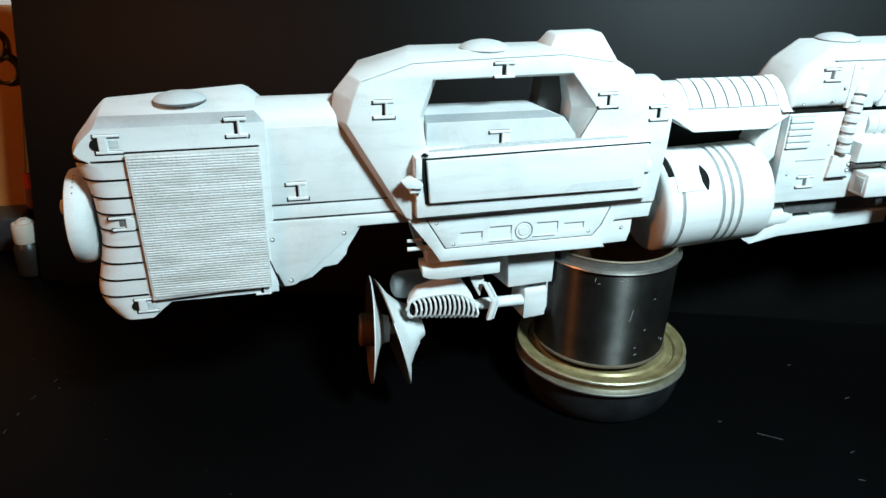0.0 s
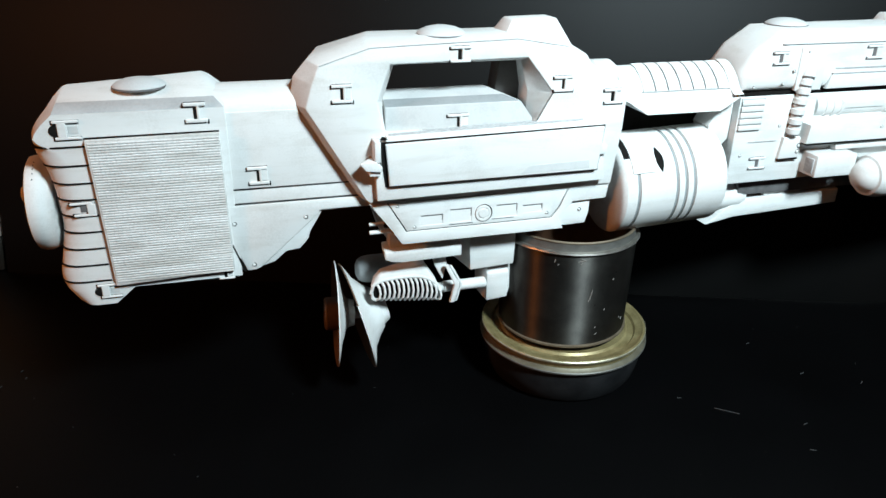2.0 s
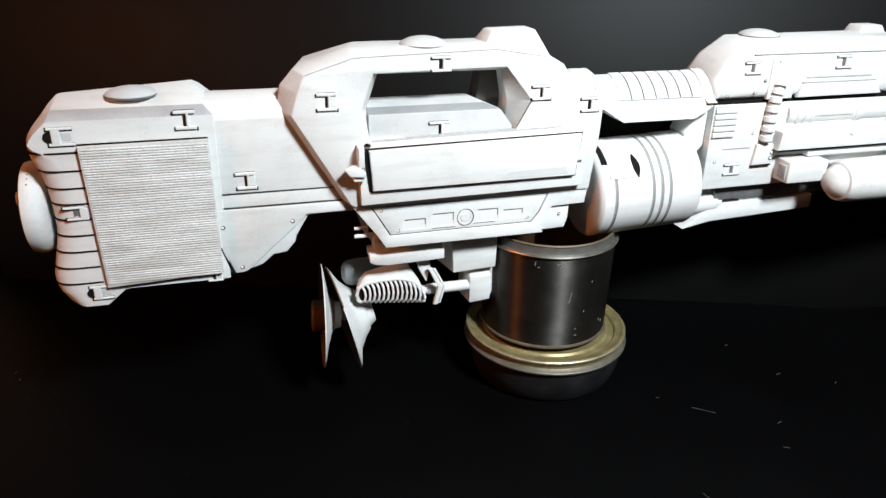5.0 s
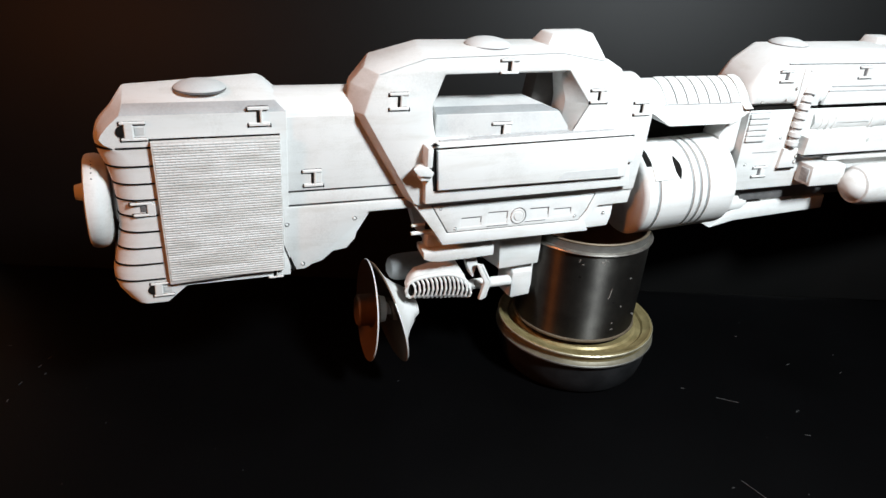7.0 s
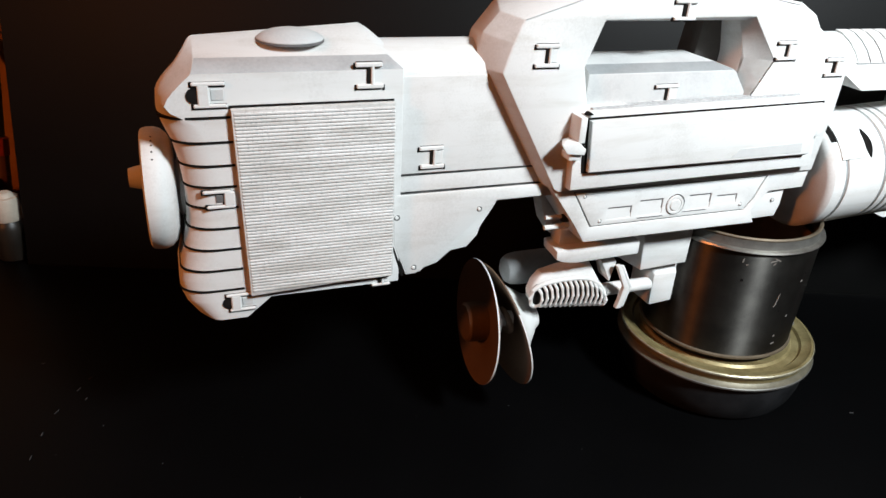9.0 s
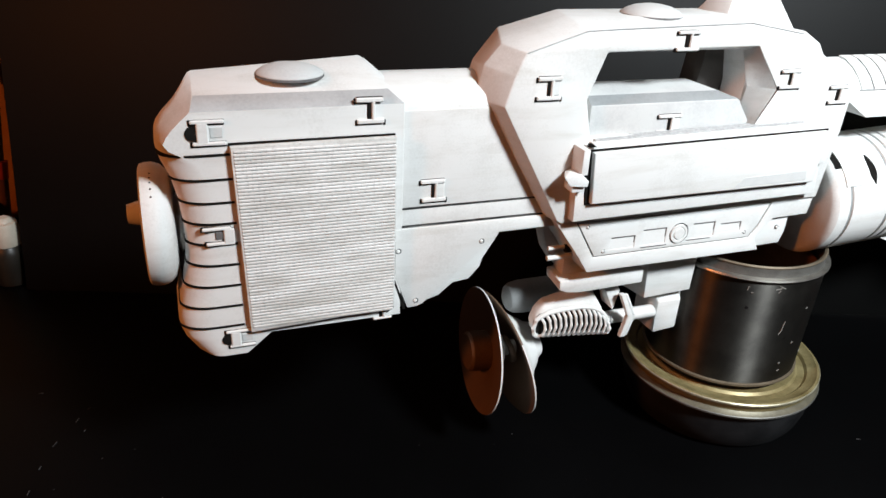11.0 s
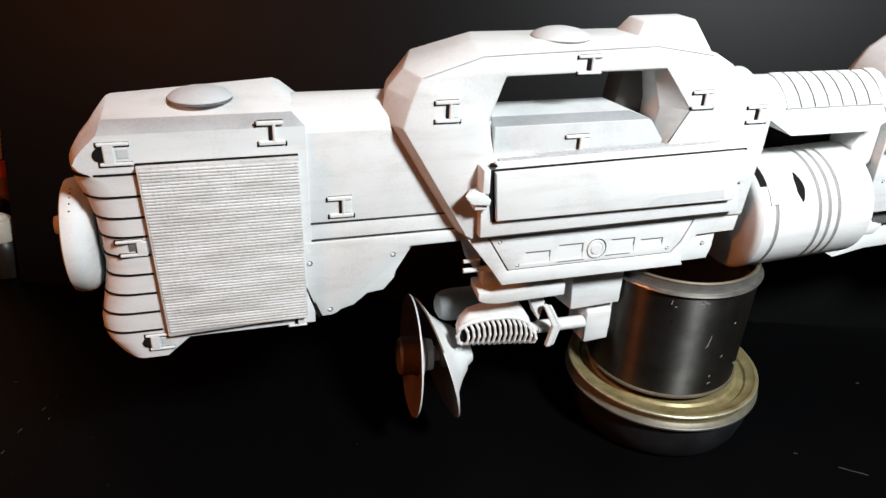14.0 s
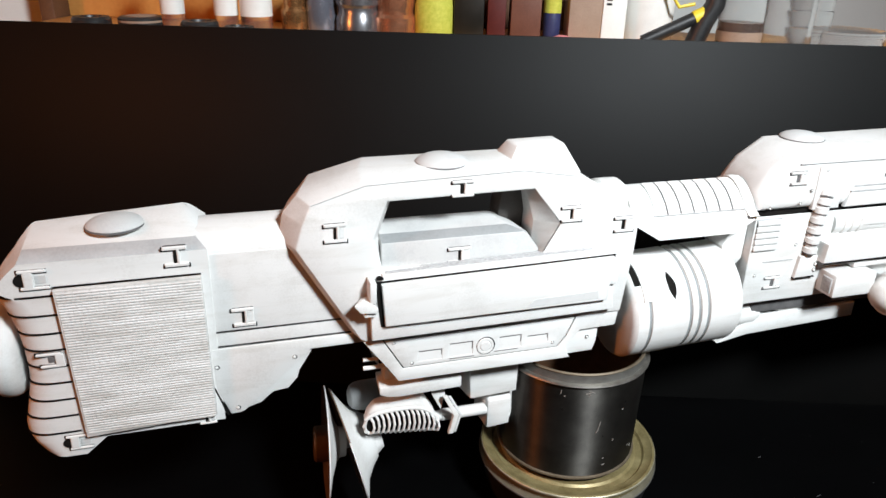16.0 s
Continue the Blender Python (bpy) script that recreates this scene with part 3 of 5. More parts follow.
def clip(x, y, z, w=0.0195, h=0.0185, parent=None, style="middle", wash=LINE):
    """A small clip of two arms on a bar, with dark wash round it: the bar in the middle, or closed at one end."""
    parent = parent or rifle
    w, h = w * 0.95, h * 0.88
    arm = h * (0.15 if style == "left" else 0.18)
    short = random.uniform(0.0, 0.10) * w
    if style == "middle":
        x0, x1 = x + w * 0.05, x + w * 0.17
    else:
        x0, x1 = (x - w * 0.34, x) if style == "left" else (x + w * 0.16, x + w * 0.50)
    bars = ((x - w / 2, x + w / 2 - short, z + h / 2 - arm, z + h / 2), (x - w / 2 + short, x + w / 2, z - h / 2, z - h / 2 + arm), (x0, x1, z - h / 2 + arm * 0.6, z + h / 2 - arm * 0.6))

    def shape(grow, y0, y1, bevel, dx=0.0, dz=0.0):
        return joined(*(block(a - grow + dx, b + grow + dx, y0, y1, c - grow + dz, d + grow + dz, bevel, 1) for a, b, c, d in bars))

    c = part("clip", shape(0, y - 0.0020, y + 0.002, 0.0006), PAINT, parent, "small raised clip with dark gaps")
    if style == "middle":
        low, high = z - h / 2, z + h / 2
        part("clip_slot", block(x0 - w * random.uniform(0.10, 0.16), x0 + 0.0001, y - 0.0009, y + 0.001, low + arm * 0.9, high - arm * 0.9, 0.0002, 1), wash, c, "dark slot in the clip", 0)
        if random.random() < 0.6:
            part("clip_tab", block(x1 - 0.0002, x + w * 0.44, y - 0.0010, y + 0.001, low + arm * 1.1, high - arm * 1.1, 0.0005, 1), PAINT, c)
        part("clip_gap", block(x - w * 0.50, x + w * random.uniform(0.0, 0.1), y - 0.0005, y + 0.001, high - arm - 0.0007, high - arm + 0.0002, 0), wash, c, "dark wash under the arm", 0)
        part("clip_gap", block(x - w * 0.48, x + w * random.uniform(0.36, 0.46), y - 0.0005, y + 0.001, low - 0.0009, low + 0.0002, 0), wash, c, "dark wash under the arm", 0)
        part("clip_gap", block(x - w * 0.46, x + w * 0.44, y - 0.0003, y + 0.001, high - 0.0002, high + 0.0004, 0), PATCHY, c, "dark wash over the arm", 0)
        for at, end in ((x - w / 2, high - arm * 0.6), (x - w / 2 + short, low + arm * 0.4), (x + w / 2 + 0.0007, low + arm * 0.3)):
            part("clip_pit", block(at - 0.0010, at + 0.0003, y - 0.0009, y + 0.001, end - arm * 0.75, end + arm * 0.45, 0.0003, 1), wash, c, "dark blot at the end of the arm", 0)
    else:
        part("clip_gap", shape(0.0005, y - 0.0005, y + 0.001, 0, -0.0005, -0.0004), wash, c, "dark wash round the clip", 0)
    if style == "left":
        part("clip_pit", lathe([(0, 0), (0, h * 0.30), (0.0012, h * 0.30), (0.0012, 0)], Matrix.Translation((x - w * 0.43, y - 0.0008, z - h * 0.02)) @ pose(0, 0, 0, -90), 14), wash, c, "dark pit at the end of the clip", 0)
        part("clip_tab", block(x1 + w * 0.05, x + w * 0.42, y - 0.0006, y + 0.001, z - h * 0.22, z + h * 0.20, 0.0003, 1), FAINT, c)
    elif style == "right":
        part("clip_slot", block(x - w * 0.10, x0 - 0.0002, y - 0.0006, y + 0.001, z - h * 0.20, z + h * 0.22, 0.0003, 1), DARKGREY, c, "dark slot in the clip", 0)
    return c


random.seed(11)
for x, y, z, w, h in ((0.078, STOCK_Y, 0.3105, 0.0185, 0.0180), (0.121, 0.0028, 0.255, 0.0185, 0.0175), (0.1915, -0.009, 0.3220, 0.0180, 0.0170), (0.2900, -0.009, 0.3500, 0.0185, 0.0150),
                      (0.2910, -0.0035, 0.2925, 0.0205, 0.0155), (0.3835, -0.009, 0.3220, 0.0190, 0.0155), (0.4325, -0.009, 0.3090, 0.0190, 0.0155)):
    clip(x, y, z, w, h)
clip(-0.0155, STOCK_Y, 0.3020, 0.0200, 0.0170, style="left")
clip(-0.0150, STOCK_Y, 0.2380, 0.0195, 0.0135, style="right")
clip(-0.0070, STOCK_Y, 0.1650, 0.0190, 0.0145, style="left")
clip(0.0865, STOCK_Y, 0.1695, 0.0150, 0.0110)

# pad at the end of the stock
PAD = (0.0425, 0.2318)
pad = part("butt_pad", lathe([(-0.0005, 0), (0, 0.0365), (0.0010, 0.0384), (0.0040, 0.0392), (0.0085, 0.0393), (0.0125, 0.0378), (0.0160, 0.0345), (0.0180, 0.0295), (0.0188, 0.0230), (0.0188, 0)], along_x(-0.0575, *PAD), 64), PAINT, rifle, "round dished butt pad", smooth=45)
part("pad_stem", lathe([(0, 0.010), (0.004, 0.011), (0.008, 0.020), (0.014, 0.021), (0.016, 0.0)], along_x(-0.0445, *PAD), 32), PAINT, pad)
part("pad_knob", lathe([(0, 0), (0, 0.0060), (0.006, 0.0075), (0.010, 0.0075), (0.010, 0)], along_x(-0.0665, PAD[0], 0.2400), 20), PAINT, pad)
for turn in (16, 22, 28, 35, 43):
    turn = radians(turn)
    part("stitch", lathe([(0, 0), (0, 0.0006), (0.0006, 0.0006), (0.0006, 0)], Matrix.Translation((-0.0505, PAD[0] - 0.0391 * math.sin(turn), PAD[1] + 0.0391 * math.cos(turn))) @ pose(0, 0, 0, 90), 6), LINE, pad, smooth=0)

# upper handguard
near_cut = [(-0.0050, 0.2885), (-0.0035, 0.2985), (0.0040, 0.3075), (0.0100, 0.3150), (0.0180, 0.3215), (0.0265, 0.3258)]
guard_cut = near_cut + [(0.034, 0.3272)] + [(0.068 - y, z) for y, z in reversed(near_cut)]


def cross(cut, stations):
    """A shape swept along x: at each station (x, lift, grow) the cut is repeated."""
    bm = bmesh.new()
    rings = []
    for x, floor, grow in stations:
        rings.append([bm.verts.new((x, CY + (y - CY) * grow, max(z, floor) if grow == 1 else 0.31 + (max(z, floor) - 0.31) * grow)) for y, z in cut])
    for a, b in zip(rings, rings[1:]):
        for k in range(len(cut)):
            j = (k + 1) % len(cut)
            bm.faces.new((a[k], a[j], b[j], b[k]))
    bm.faces.new(rings[0]), bm.faces.new(rings[-1])
    bmesh.ops.recalc_face_normals(bm, faces=bm.faces)
    return bm


guard = part("handguard", cross(guard_cut, [(0.4500, 0.3020, 0.97), (0.4520, 0.3010, 1), (0.4725, 0.2885, 1), (0.5500, 0.2885, 1), (0.5690, 0.2995, 1), (0.5710, 0.3005, 0.97)]), PAINT, rifle, "faceted handguard with a ribbed top", smooth=25)
for k in range(7):
    x0 = 0.4710 + k * 0.0132
    b = bmesh.new()
    rim = [(y, z) for y, z in guard_cut[2:7]]
    a0 = [b.verts.new((x0, y, z + 0.0014)) for y, z in rim]
    a1 = [b.verts.new((x0 + 0.0114, y, z + 0.0014)) for y, z in rim]
    c0 = [b.verts.new((x0, y, z - 0.001)) for y, z in rim]
    c1 = [b.verts.new((x0 + 0.0114, y, z - 0.001)) for y, z in rim]
    for k2 in range(len(rim) - 1):
        b.faces.new((a0[k2], a0[k2 + 1], a1[k2 + 1], a1[k2]))
        b.faces.new((c0[k2], c0[k2 + 1], a0[k2 + 1], a0[k2]))
        b.faces.new((c1[k2], c1[k2 + 1], a1[k2 + 1], a1[k2]))
    b.faces.new((a0[0], a1[0], c1[0], c0[0]))
    b.faces.new((a0[-1], a1[-1], c1[-1], c0[-1]))
    bmesh.ops.recalc_face_normals(b, faces=b.faces)
    part("rib", b, PAINT, guard)
    if k:
        b = bmesh.new()
        low, top = [b.verts.new((x0 - 0.0015, y, z + 0.0012)) for y, z in rim], [b.verts.new((x0 - 0.0002, y, z + 0.0012)) for y, z in rim]
        for k2 in range(len(rim) - 1):
            b.faces.new((low[k2], low[k2 + 1], top[k2 + 1], top[k2]))
        part("rib_gap", b, DARKGREY, guard, "thin dark strip between the ribs", 0)
part("rib_foot_line", block(0.4690, 0.5625, 0.0028, 0.0050, 0.3077, 0.3082, 0), WASH, guard, smooth=0)
part("front_collar", cross([(CY + (y - CY) * 1.03, 0.31 + (z - 0.31) * 1.14) for y, z in guard_cut], [(0.5625, 0.303, 1), (0.5730, 0.303, 1)]), PAINT, guard, smooth=25)
part("rear_tube", lathe([(0, 0), (0, 0.027), (0.004, 0.030), (0.022, 0.030), (0.026, 0.027), (0.026, 0)], along_x(0.430, 0.042, 0.3020), 40), PAINT, rifle)
# near-black block standing for the shade between handguard and drum
part("inner_core", block(0.440, 0.60, 0.036, 0.060, 0.24, 0.296, 0.002), LINE, rifle, "recessed core behind the handguard, coloured black for its shade")

# drum
DRUM_X, DRUM_Y, DRUM_Z, DRUM_R, DRUM_TILT = 0.4472, 0.0238, 0.2146, 0.0488, -2.6
profile = [(0, 0), (0.0, DRUM_R - 0.005), (0.002, DRUM_R - 0.0015), (0.0045, DRUM_R)]
for g in (0.0165, 0.0565, 0.0658, 0.0750):
    profile += [(g - 0.0018, DRUM_R), (g - 0.0010, DRUM_R - 0.0020), (g + 0.0010, DRUM_R - 0.0020), (g + 0.0018, DRUM_R)]
profile += [(0.1085, DRUM_R), (0.1110, DRUM_R - 0.002), (0.1110, 0)]
drum = part("drum", lathe(profile, along_x(DRUM_X, DRUM_Y, DRUM_Z, DRUM_TILT), 72), PAINT, rifle, "grooved round drum")
# the grooves' soft shading is coloured in with grey bands
for g in (0.0165, 0.0565, 0.0658, 0.0750):
    part("groove", lathe([(g - 0.0011, DRUM_R - 0.0021), (g - 0.0011, DRUM_R - 0.0012), (g + 0.0011, DRUM_R - 0.0012), (g + 0.0011, DRUM_R - 0.0021)], along_x(DRUM_X, DRUM_Y, DRUM_Z, DRUM_TILT), 72), SLOPE, drum, "groove shading put in as a grey band")


def drum_patch(x0, x1, a0, a1, lift, deep=0.002, steps=10):
    """A curved plate on the drum between two angles, counted from the top towards the near side."""
    b = bmesh.new()
    rings = []
    for k in range(steps + 1):
        a = radians(a0 + (a1 - a0) * k / steps)
        ring = []
        for x, r in ((x0, DRUM_R + lift), (x1, DRUM_R + lift), (x1, DRUM_R - deep), (x0, DRUM_R - deep)):
            ring.append(b.verts.new((x, DRUM_Y - r * math.sin(a), DRUM_Z + r * math.cos(a))))
        rings.append(ring)
    for p, q in zip(rings, rings[1:]):
        for s in range(4):
            b.faces.new((p[s], p[(s + 1) % 4], q[(s + 1) % 4], q[s]))
    b.faces.new(rings[0]), b.faces.new(rings[-1])
    bmesh.ops.recalc_face_normals(b, faces=b.faces)
    return b


def tilted(bm):
    """Leans a plate made on the level drum as the drum itself leans."""
    at = Vector((DRUM_X, DRUM_Y, DRUM_Z))
    bmesh.ops.transform(bm, matrix=Matrix.Translation(at) @ pose(0, 0, 0, 0, DRUM_TILT, 0) @ Matrix.Translation(-at), verts=bm.verts)
    return bm


part("strap", tilted(drum_patch(0.4580, 0.4830, -5, 63, 0.0012)), PAINT, drum)
lens = drum_patch(0.4832, 0.4912, 34, 64, 0.0004)
for v in lens.verts:
    a = math.degrees(math.atan2(DRUM_Y - v.co.y, v.co.z - DRUM_Z))
    v.co.x = 0.4872 + (v.co.x - 0.4872) * (0.08 + 0.92 * math.sin(math.pi * min(1, max(0, (a - 34) / 30)))) + (a - 49) * 0.00006
part("slot", tilted(lens), LINE, drum, "dark lens-shaped slot beside the strap", 0)
part("slot", tilted(drum_patch(0.4520, 0.4578, 16, 45, 0.0003)), LINE, drum, "dark slot beside the strap")

# forward housing
upper_line = [(0.574, 0.3015), (0.574, 0.323), (0.588, 0.3420), (0.614, 0.3590), (0.798, 0.3605), (0.858, 0.340), (0.900, 0.340), (0.900, 0.3015)]
front_upper = part("front_housing", slab(upper_line, 0.0, FAR, 0.0130, steps=5), PAINT, rifle, "long front housing with rounded shoulders", smooth=40)
front_lower = part("front_lower", slab([(0.575, 0.2105), (0.900, 0.2125), (0.900, 0.2985), (0.575, 0.2985)], 0.0015, 0.066, 0.0012), PAINT, rifle)
part("split_line", block(0.577, 0.899, 0.004, 0.060, 0.2980, 0.3020, 0), LINE, front_upper, "dark gap between the housings", 0)
part("shoulder", slab([(0.5600, 0.2400), (0.5740, 0.2560), (0.5745, 0.2985), (0.5640, 0.2985), (0.5500, 0.2700)], 0.010, 0.058, 0.001), PAINT, front_lower)
part("side_rail", block(0.610, 0.80, -0.0010, 0.004, 0.3470, 0.3477, 0.0002), DULL, front_upper, smooth=0)
part("long_slot", block(0.676, 0.757, -0.0006, 0.004, 0.3222, 0.3236, 0.0002), WASH, front_upper, smooth=0)
part("inset", slab([(0.668, 0.3035), (0.672, 0.3175), (0.762, 0.3180), (0.773, 0.3040)], -0.0022, 0.003, 0.0008), PAINT, front_upper)
part("inset_line", block(0.672, 0.762, -0.0025, 0.002, 0.3178, 0.3186, 0), WASH, front_upper, smooth=0)
part("tall_plate", slab([(0.632, 0.303), (0.632, 0.344), (0.662, 0.3445), (0.662, 0.303)], -0.0012, 0.003, 0.0006), PAINT, front_upper)
dome(0.6440, 0.0430, 0.3598, 0.0200, 0.006)
part("top_block", hull([(0.766, 0.038, 0.358), (0.771, 0.040, 0.3672), (0.797, 0.040, 0.3672), (0.802, 0.038, 0.358), (0.766, 0.062, 0.358), (0.771, 0.060, 0.3672), (0.797, 0.060, 0.3672), (0.802, 0.062, 0.358)], 0.0015), PAINT, front_upper)
for k in range(5):
    part("vent_slat", block(0.5765, 0.602, -0.0010, 0.003, 0.2660 + k * 0.0062, 0.2708 + k * 0.0062, 0.0005), PAINT, front_lower)
    part("vent_gap", block(0.5765, 0.603, 0.0007, 0.003, 0.2708 + k * 0.0062, 0.2722 + k * 0.0062, 0), DULL, front_lower, smooth=0)
hose_line = [(0.6460, 0.001, 0.3235), (0.6440, -0.0015, 0.3165), (0.6420, -0.002, 0.305), (0.6405, -0.002, 0.290), (0.6400, -0.002, 0.275), (0.6400, -0.0015, 0.2600)]
hose = part("ribbed_hose", tube(hose_line, 0.0056, 16), PAINT, rifle, "short ribbed hose on the side")
for k in range(8):
    a = k / 7 * 4.6 + 0.2
    i = int(a)
    p = Vector(hose_line[i]).lerp(Vector(hose_line[i + 1]), a - i)
    way = (Vector(hose_line[i + 1]) - Vector(hose_line[i])).normalized()
    m = Matrix.Translation(p) @ way.to_track_quat("Z", "Y").to_matrix().to_4x4()
    part("hose_ring", lathe([(-0.0033, 0.0055), (-0.0027, 0.0066), (0.0022, 0.0066), (0.0028, 0.0055)], m, 18), PAINT, hose)
    part("ring_gap", lathe([(0.0029, 0.0055), (0.0030, 0.0062), (0.0035, 0.0062), (0.0036, 0.0055)], m, 18), DARKGREY, hose)
part("hose_base", slab([(0.6285, 0.2345), (0.6525, 0.2350), (0.6525, 0.2560), (0.6310, 0.2565)], -0.0025, 0.003, 0.0008), PAINT, hose)
part("base_line", block(0.6290, 0.6520, -0.0020, 0.002, 0.2333, 0.2344, 0), LINE, hose, smooth=0)
for x, z in ((0.6490, 0.2415), (0.6495, 0.2475)):
    screw(x, -0.0025, z, hose, 0.0016)
part("side_pipe", lathe([(0, 0), (0, 0.012), (0.010, 0.012), (0.0105, 0.0130), (0.0145, 0.0130), (0.015, 0.012), (0.019, 0.012), (0.0195, 0.0130), (0.0235, 0.0130), (0.024, 0.012), (0.028, 0.012), (0.0285, 0.0130), (0.0325, 0.0130), (0.033, 0.012), (0.083, 0.012), (0.0835, 0.0130), (0.092, 0.0130), (0.0925, 0.012), (0.128, 0.012), (0.128, 0.0145), (0.140, 0.0145), (0.140, 0.012), (0.230, 0.012), (0.230, 0)], along_x(0.663, 0.0095, 0.2850), 28), PAINT, rifle, "banded pipe sunk into the housing")
part("pipe_panel", slab([(0.692, 0.2835), (0.742, 0.2835), (0.738, 0.2905), (0.692, 0.2905)], -0.0036, 0.002, 0.0005), PAINT, front_lower)
part("lower_plate", slab([(0.650, 0.2512), (0.9, 0.2512), (0.9, 0.2640), (0.766, 0.2630), (0.752, 0.2755), (0.652, 0.2700)], -0.0115, 0.003, 0.0009), PAINT, front_lower)
part("lower_line", block(0.652, 0.83, -0.0112, 0.003, 0.2494, 0.2508, 0), LINE, front_lower, smooth=0)
part("lower_strip", block(0.690, 0.9, -0.0090, 0.003, 0.2420, 0.2490, 0.001), PAINT, front_lower)
screw(0.738, -0.0112, 0.2645, front_lower)
part("panel_line", block(0.592, 0.625, 0.0008, 0.003, 0.2528, 0.2536, 0), WASH, front_lower, smooth=0)
side_box = part("side_box", block(0.6600, 0.7080, -0.0210, 0.003, 0.2180, 0.2410, 0.0015), PAINT, rifle, "small box with a socket on the side")
part("socket", block(0.6585, 0.6605, -0.0175, -0.006, 0.2215, 0.2365, 0.0006), WASH, side_box)
for x, y, z in ((0.607, 0.0015, 0.2310), (0.6105, 0.0, 0.3345)):
    clip(x, y, z, 0.0195, 0.0140, wash=DARKGREY)
clip(0.7180, 0.0, 0.3375, 0.0195, 0.0150, wash=DARKGREY)
for x, z in ((0.640, 0.3405), (0.585, 0.3080), (0.617, 0.3100), (0.627, 0.322)):
    screw(x, -0.001, z, front_upper, 0.0010)
for x, z in ((0.585, 0.2400), (0.625, 0.2680)):
    screw(x, 0.0014, z, front_lower, 0.0010)
torch = part("side_torch", lathe([(-0.0130, 0.0000), (-0.0125, 0.0049), (-0.0105, 0.0098), (-0.006, 0.0143), (0.0, 0.0176), (0.001, 0.0201), (0.010, 0.0225), (0.074, 0.0234), (0.0745, 0.0217), (0.0765, 0.0217), (0.077, 0.0238), (0.086, 0.0238), (0.0865, 0.0221), (0.0885, 0.0221), (0.089, 0.0238), (0.22, 0.0238), (0.22, 0.0000)], along_x(0.7150, -0.029, 0.2195), 48), PAINT, rifle, "round lamp-like tube with a domed end")
part("torch_mount", block(0.725, 0.80, -0.02, 0.004, 0.214, 0.232, 0.002), PAINT, torch)

# lower rail and small parts under the front
part("lower_rail", slab([(0.5680, 0.1630), (0.6000, 0.1690), (0.728, 0.1745), (0.728, 0.1905), (0.600, 0.1870)], 0.012, 0.056, 0.0015), PAINT, rifle, "flat rail under the front housing")
part("rail_boss", lathe([(0, 0), (0, 0.0125), (0.002, 0.0135), (0.030, 0.0135), (0.038, 0.0115), (0.038, 0)], along_x(0.5740, 0.024, 0.1890), 28), PAINT, rifle)
part("rail_box", block(0.6360, 0.6820, 0.016, 0.05, 0.1880, 0.1985, 0.001), PAINT, rifle)
# shade under the housing is put in as a dark block
part("under_shade", block(0.600, 0.900, 0.012, 0.056, 0.1930, 0.2120, 0.001), DARKGREY, rifle, "underside block, coloured dark for the shade there")

# grip and boxes under the body
STRIP = ((0.2262, 0.1715), (0.2268, 0.1640), (0.2330, 0.1612), (0.2440, 0.1596), (0.3000, 0.1612), (0.3000, 0.1722))
part("under_strip", hull([(x, 0.0050, z) for x, z in STRIP] + [(x + 0.002, 0.032, z) for x, z in STRIP], 0.0012), PAINT, rifle, "flat strip under the body")
part("strip_web", block(0.2330, 0.2980, 0.0150, 0.030, 0.1715, 0.1850, 0.0008), PAINT, rifle)
part("under_box", hull([(0.3125, 0.015, 0.1395), (0.3570, 0.015, 0.1415), (0.3580, 0.015, 0.1715), (0.3110, 0.015, 0.1705), (0.3050, 0.050, 0.1395), (0.357, 0.050, 0.1415), (0.357, 0.050, 0.1755), (0.303, 0.050, 0.1750), (0.3110, 0.019, 0.1745), (0.358, 0.019, 0.1755)], 0.001), PAINT, rifle, "square box under the body")
part("box_web", block(0.3080, 0.3560, 0.0300, 0.048, 0.1740, 0.1850, 0.0008), PAINT, rifle)
part("lower_box", hull([(0.3320, 0.020, 0.1005), (0.3540, 0.020, 0.1025), (0.3545, 0.020, 0.1300), (0.3320, 0.020, 0.1300), (0.3270, 0.045, 0.104), (0.3540, 0.045, 0.1025), (0.3545, 0.045, 0.145), (0.327, 0.045, 0.145), (0.3545, 0.03, 0.145), (0.335, 0.03, 0.145)], 0.001), PAINT, rifle, "smaller box below")
part("side_blade", slab([(0.3560, 0.1000), (0.3700, 0.1500), (0.3700, 0.1830), (0.3600, 0.1830), (0.3560, 0.1450)], 0.026, 0.034, 0.001), PAINT, rifle)
part("rod", lathe([(0, 0), (0, 0.0045), (0.018, 0.0045), (0.0185, 0.0055), (0.070, 0.0055), (0.070, 0)], along_x(0.270, 0.026, 0.1190), 20), PAINT, rifle)
part("bracket", joined(slab([(0.2850, 0.1500), (0.2890, 0.1500), (0.3000, 0.1290), (0.2950, 0.1100), (0.2905, 0.1100), (0.2950, 0.1290)], 0.008, 0.0125, 0.0006), slab([(0.2900, 0.1490), (0.2925, 0.1490), (0.3030, 0.1290), (0.2980, 0.1105), (0.2960, 0.1105), (0.3005, 0.1290)], 0.009, 0.0120, 0.0005)), PAINT, rifle, "bent double bracket on the rod")
part("fin", hull([(0.2760, 0.016, 0.150), (0.2890, 0.016, 0.150), (0.2850, 0.016, 0.132), (0.2760, 0.034, 0.158), (0.2890, 0.034, 0.158), (0.2850, 0.034, 0.132)], 0.0006), PAINT, rifle)

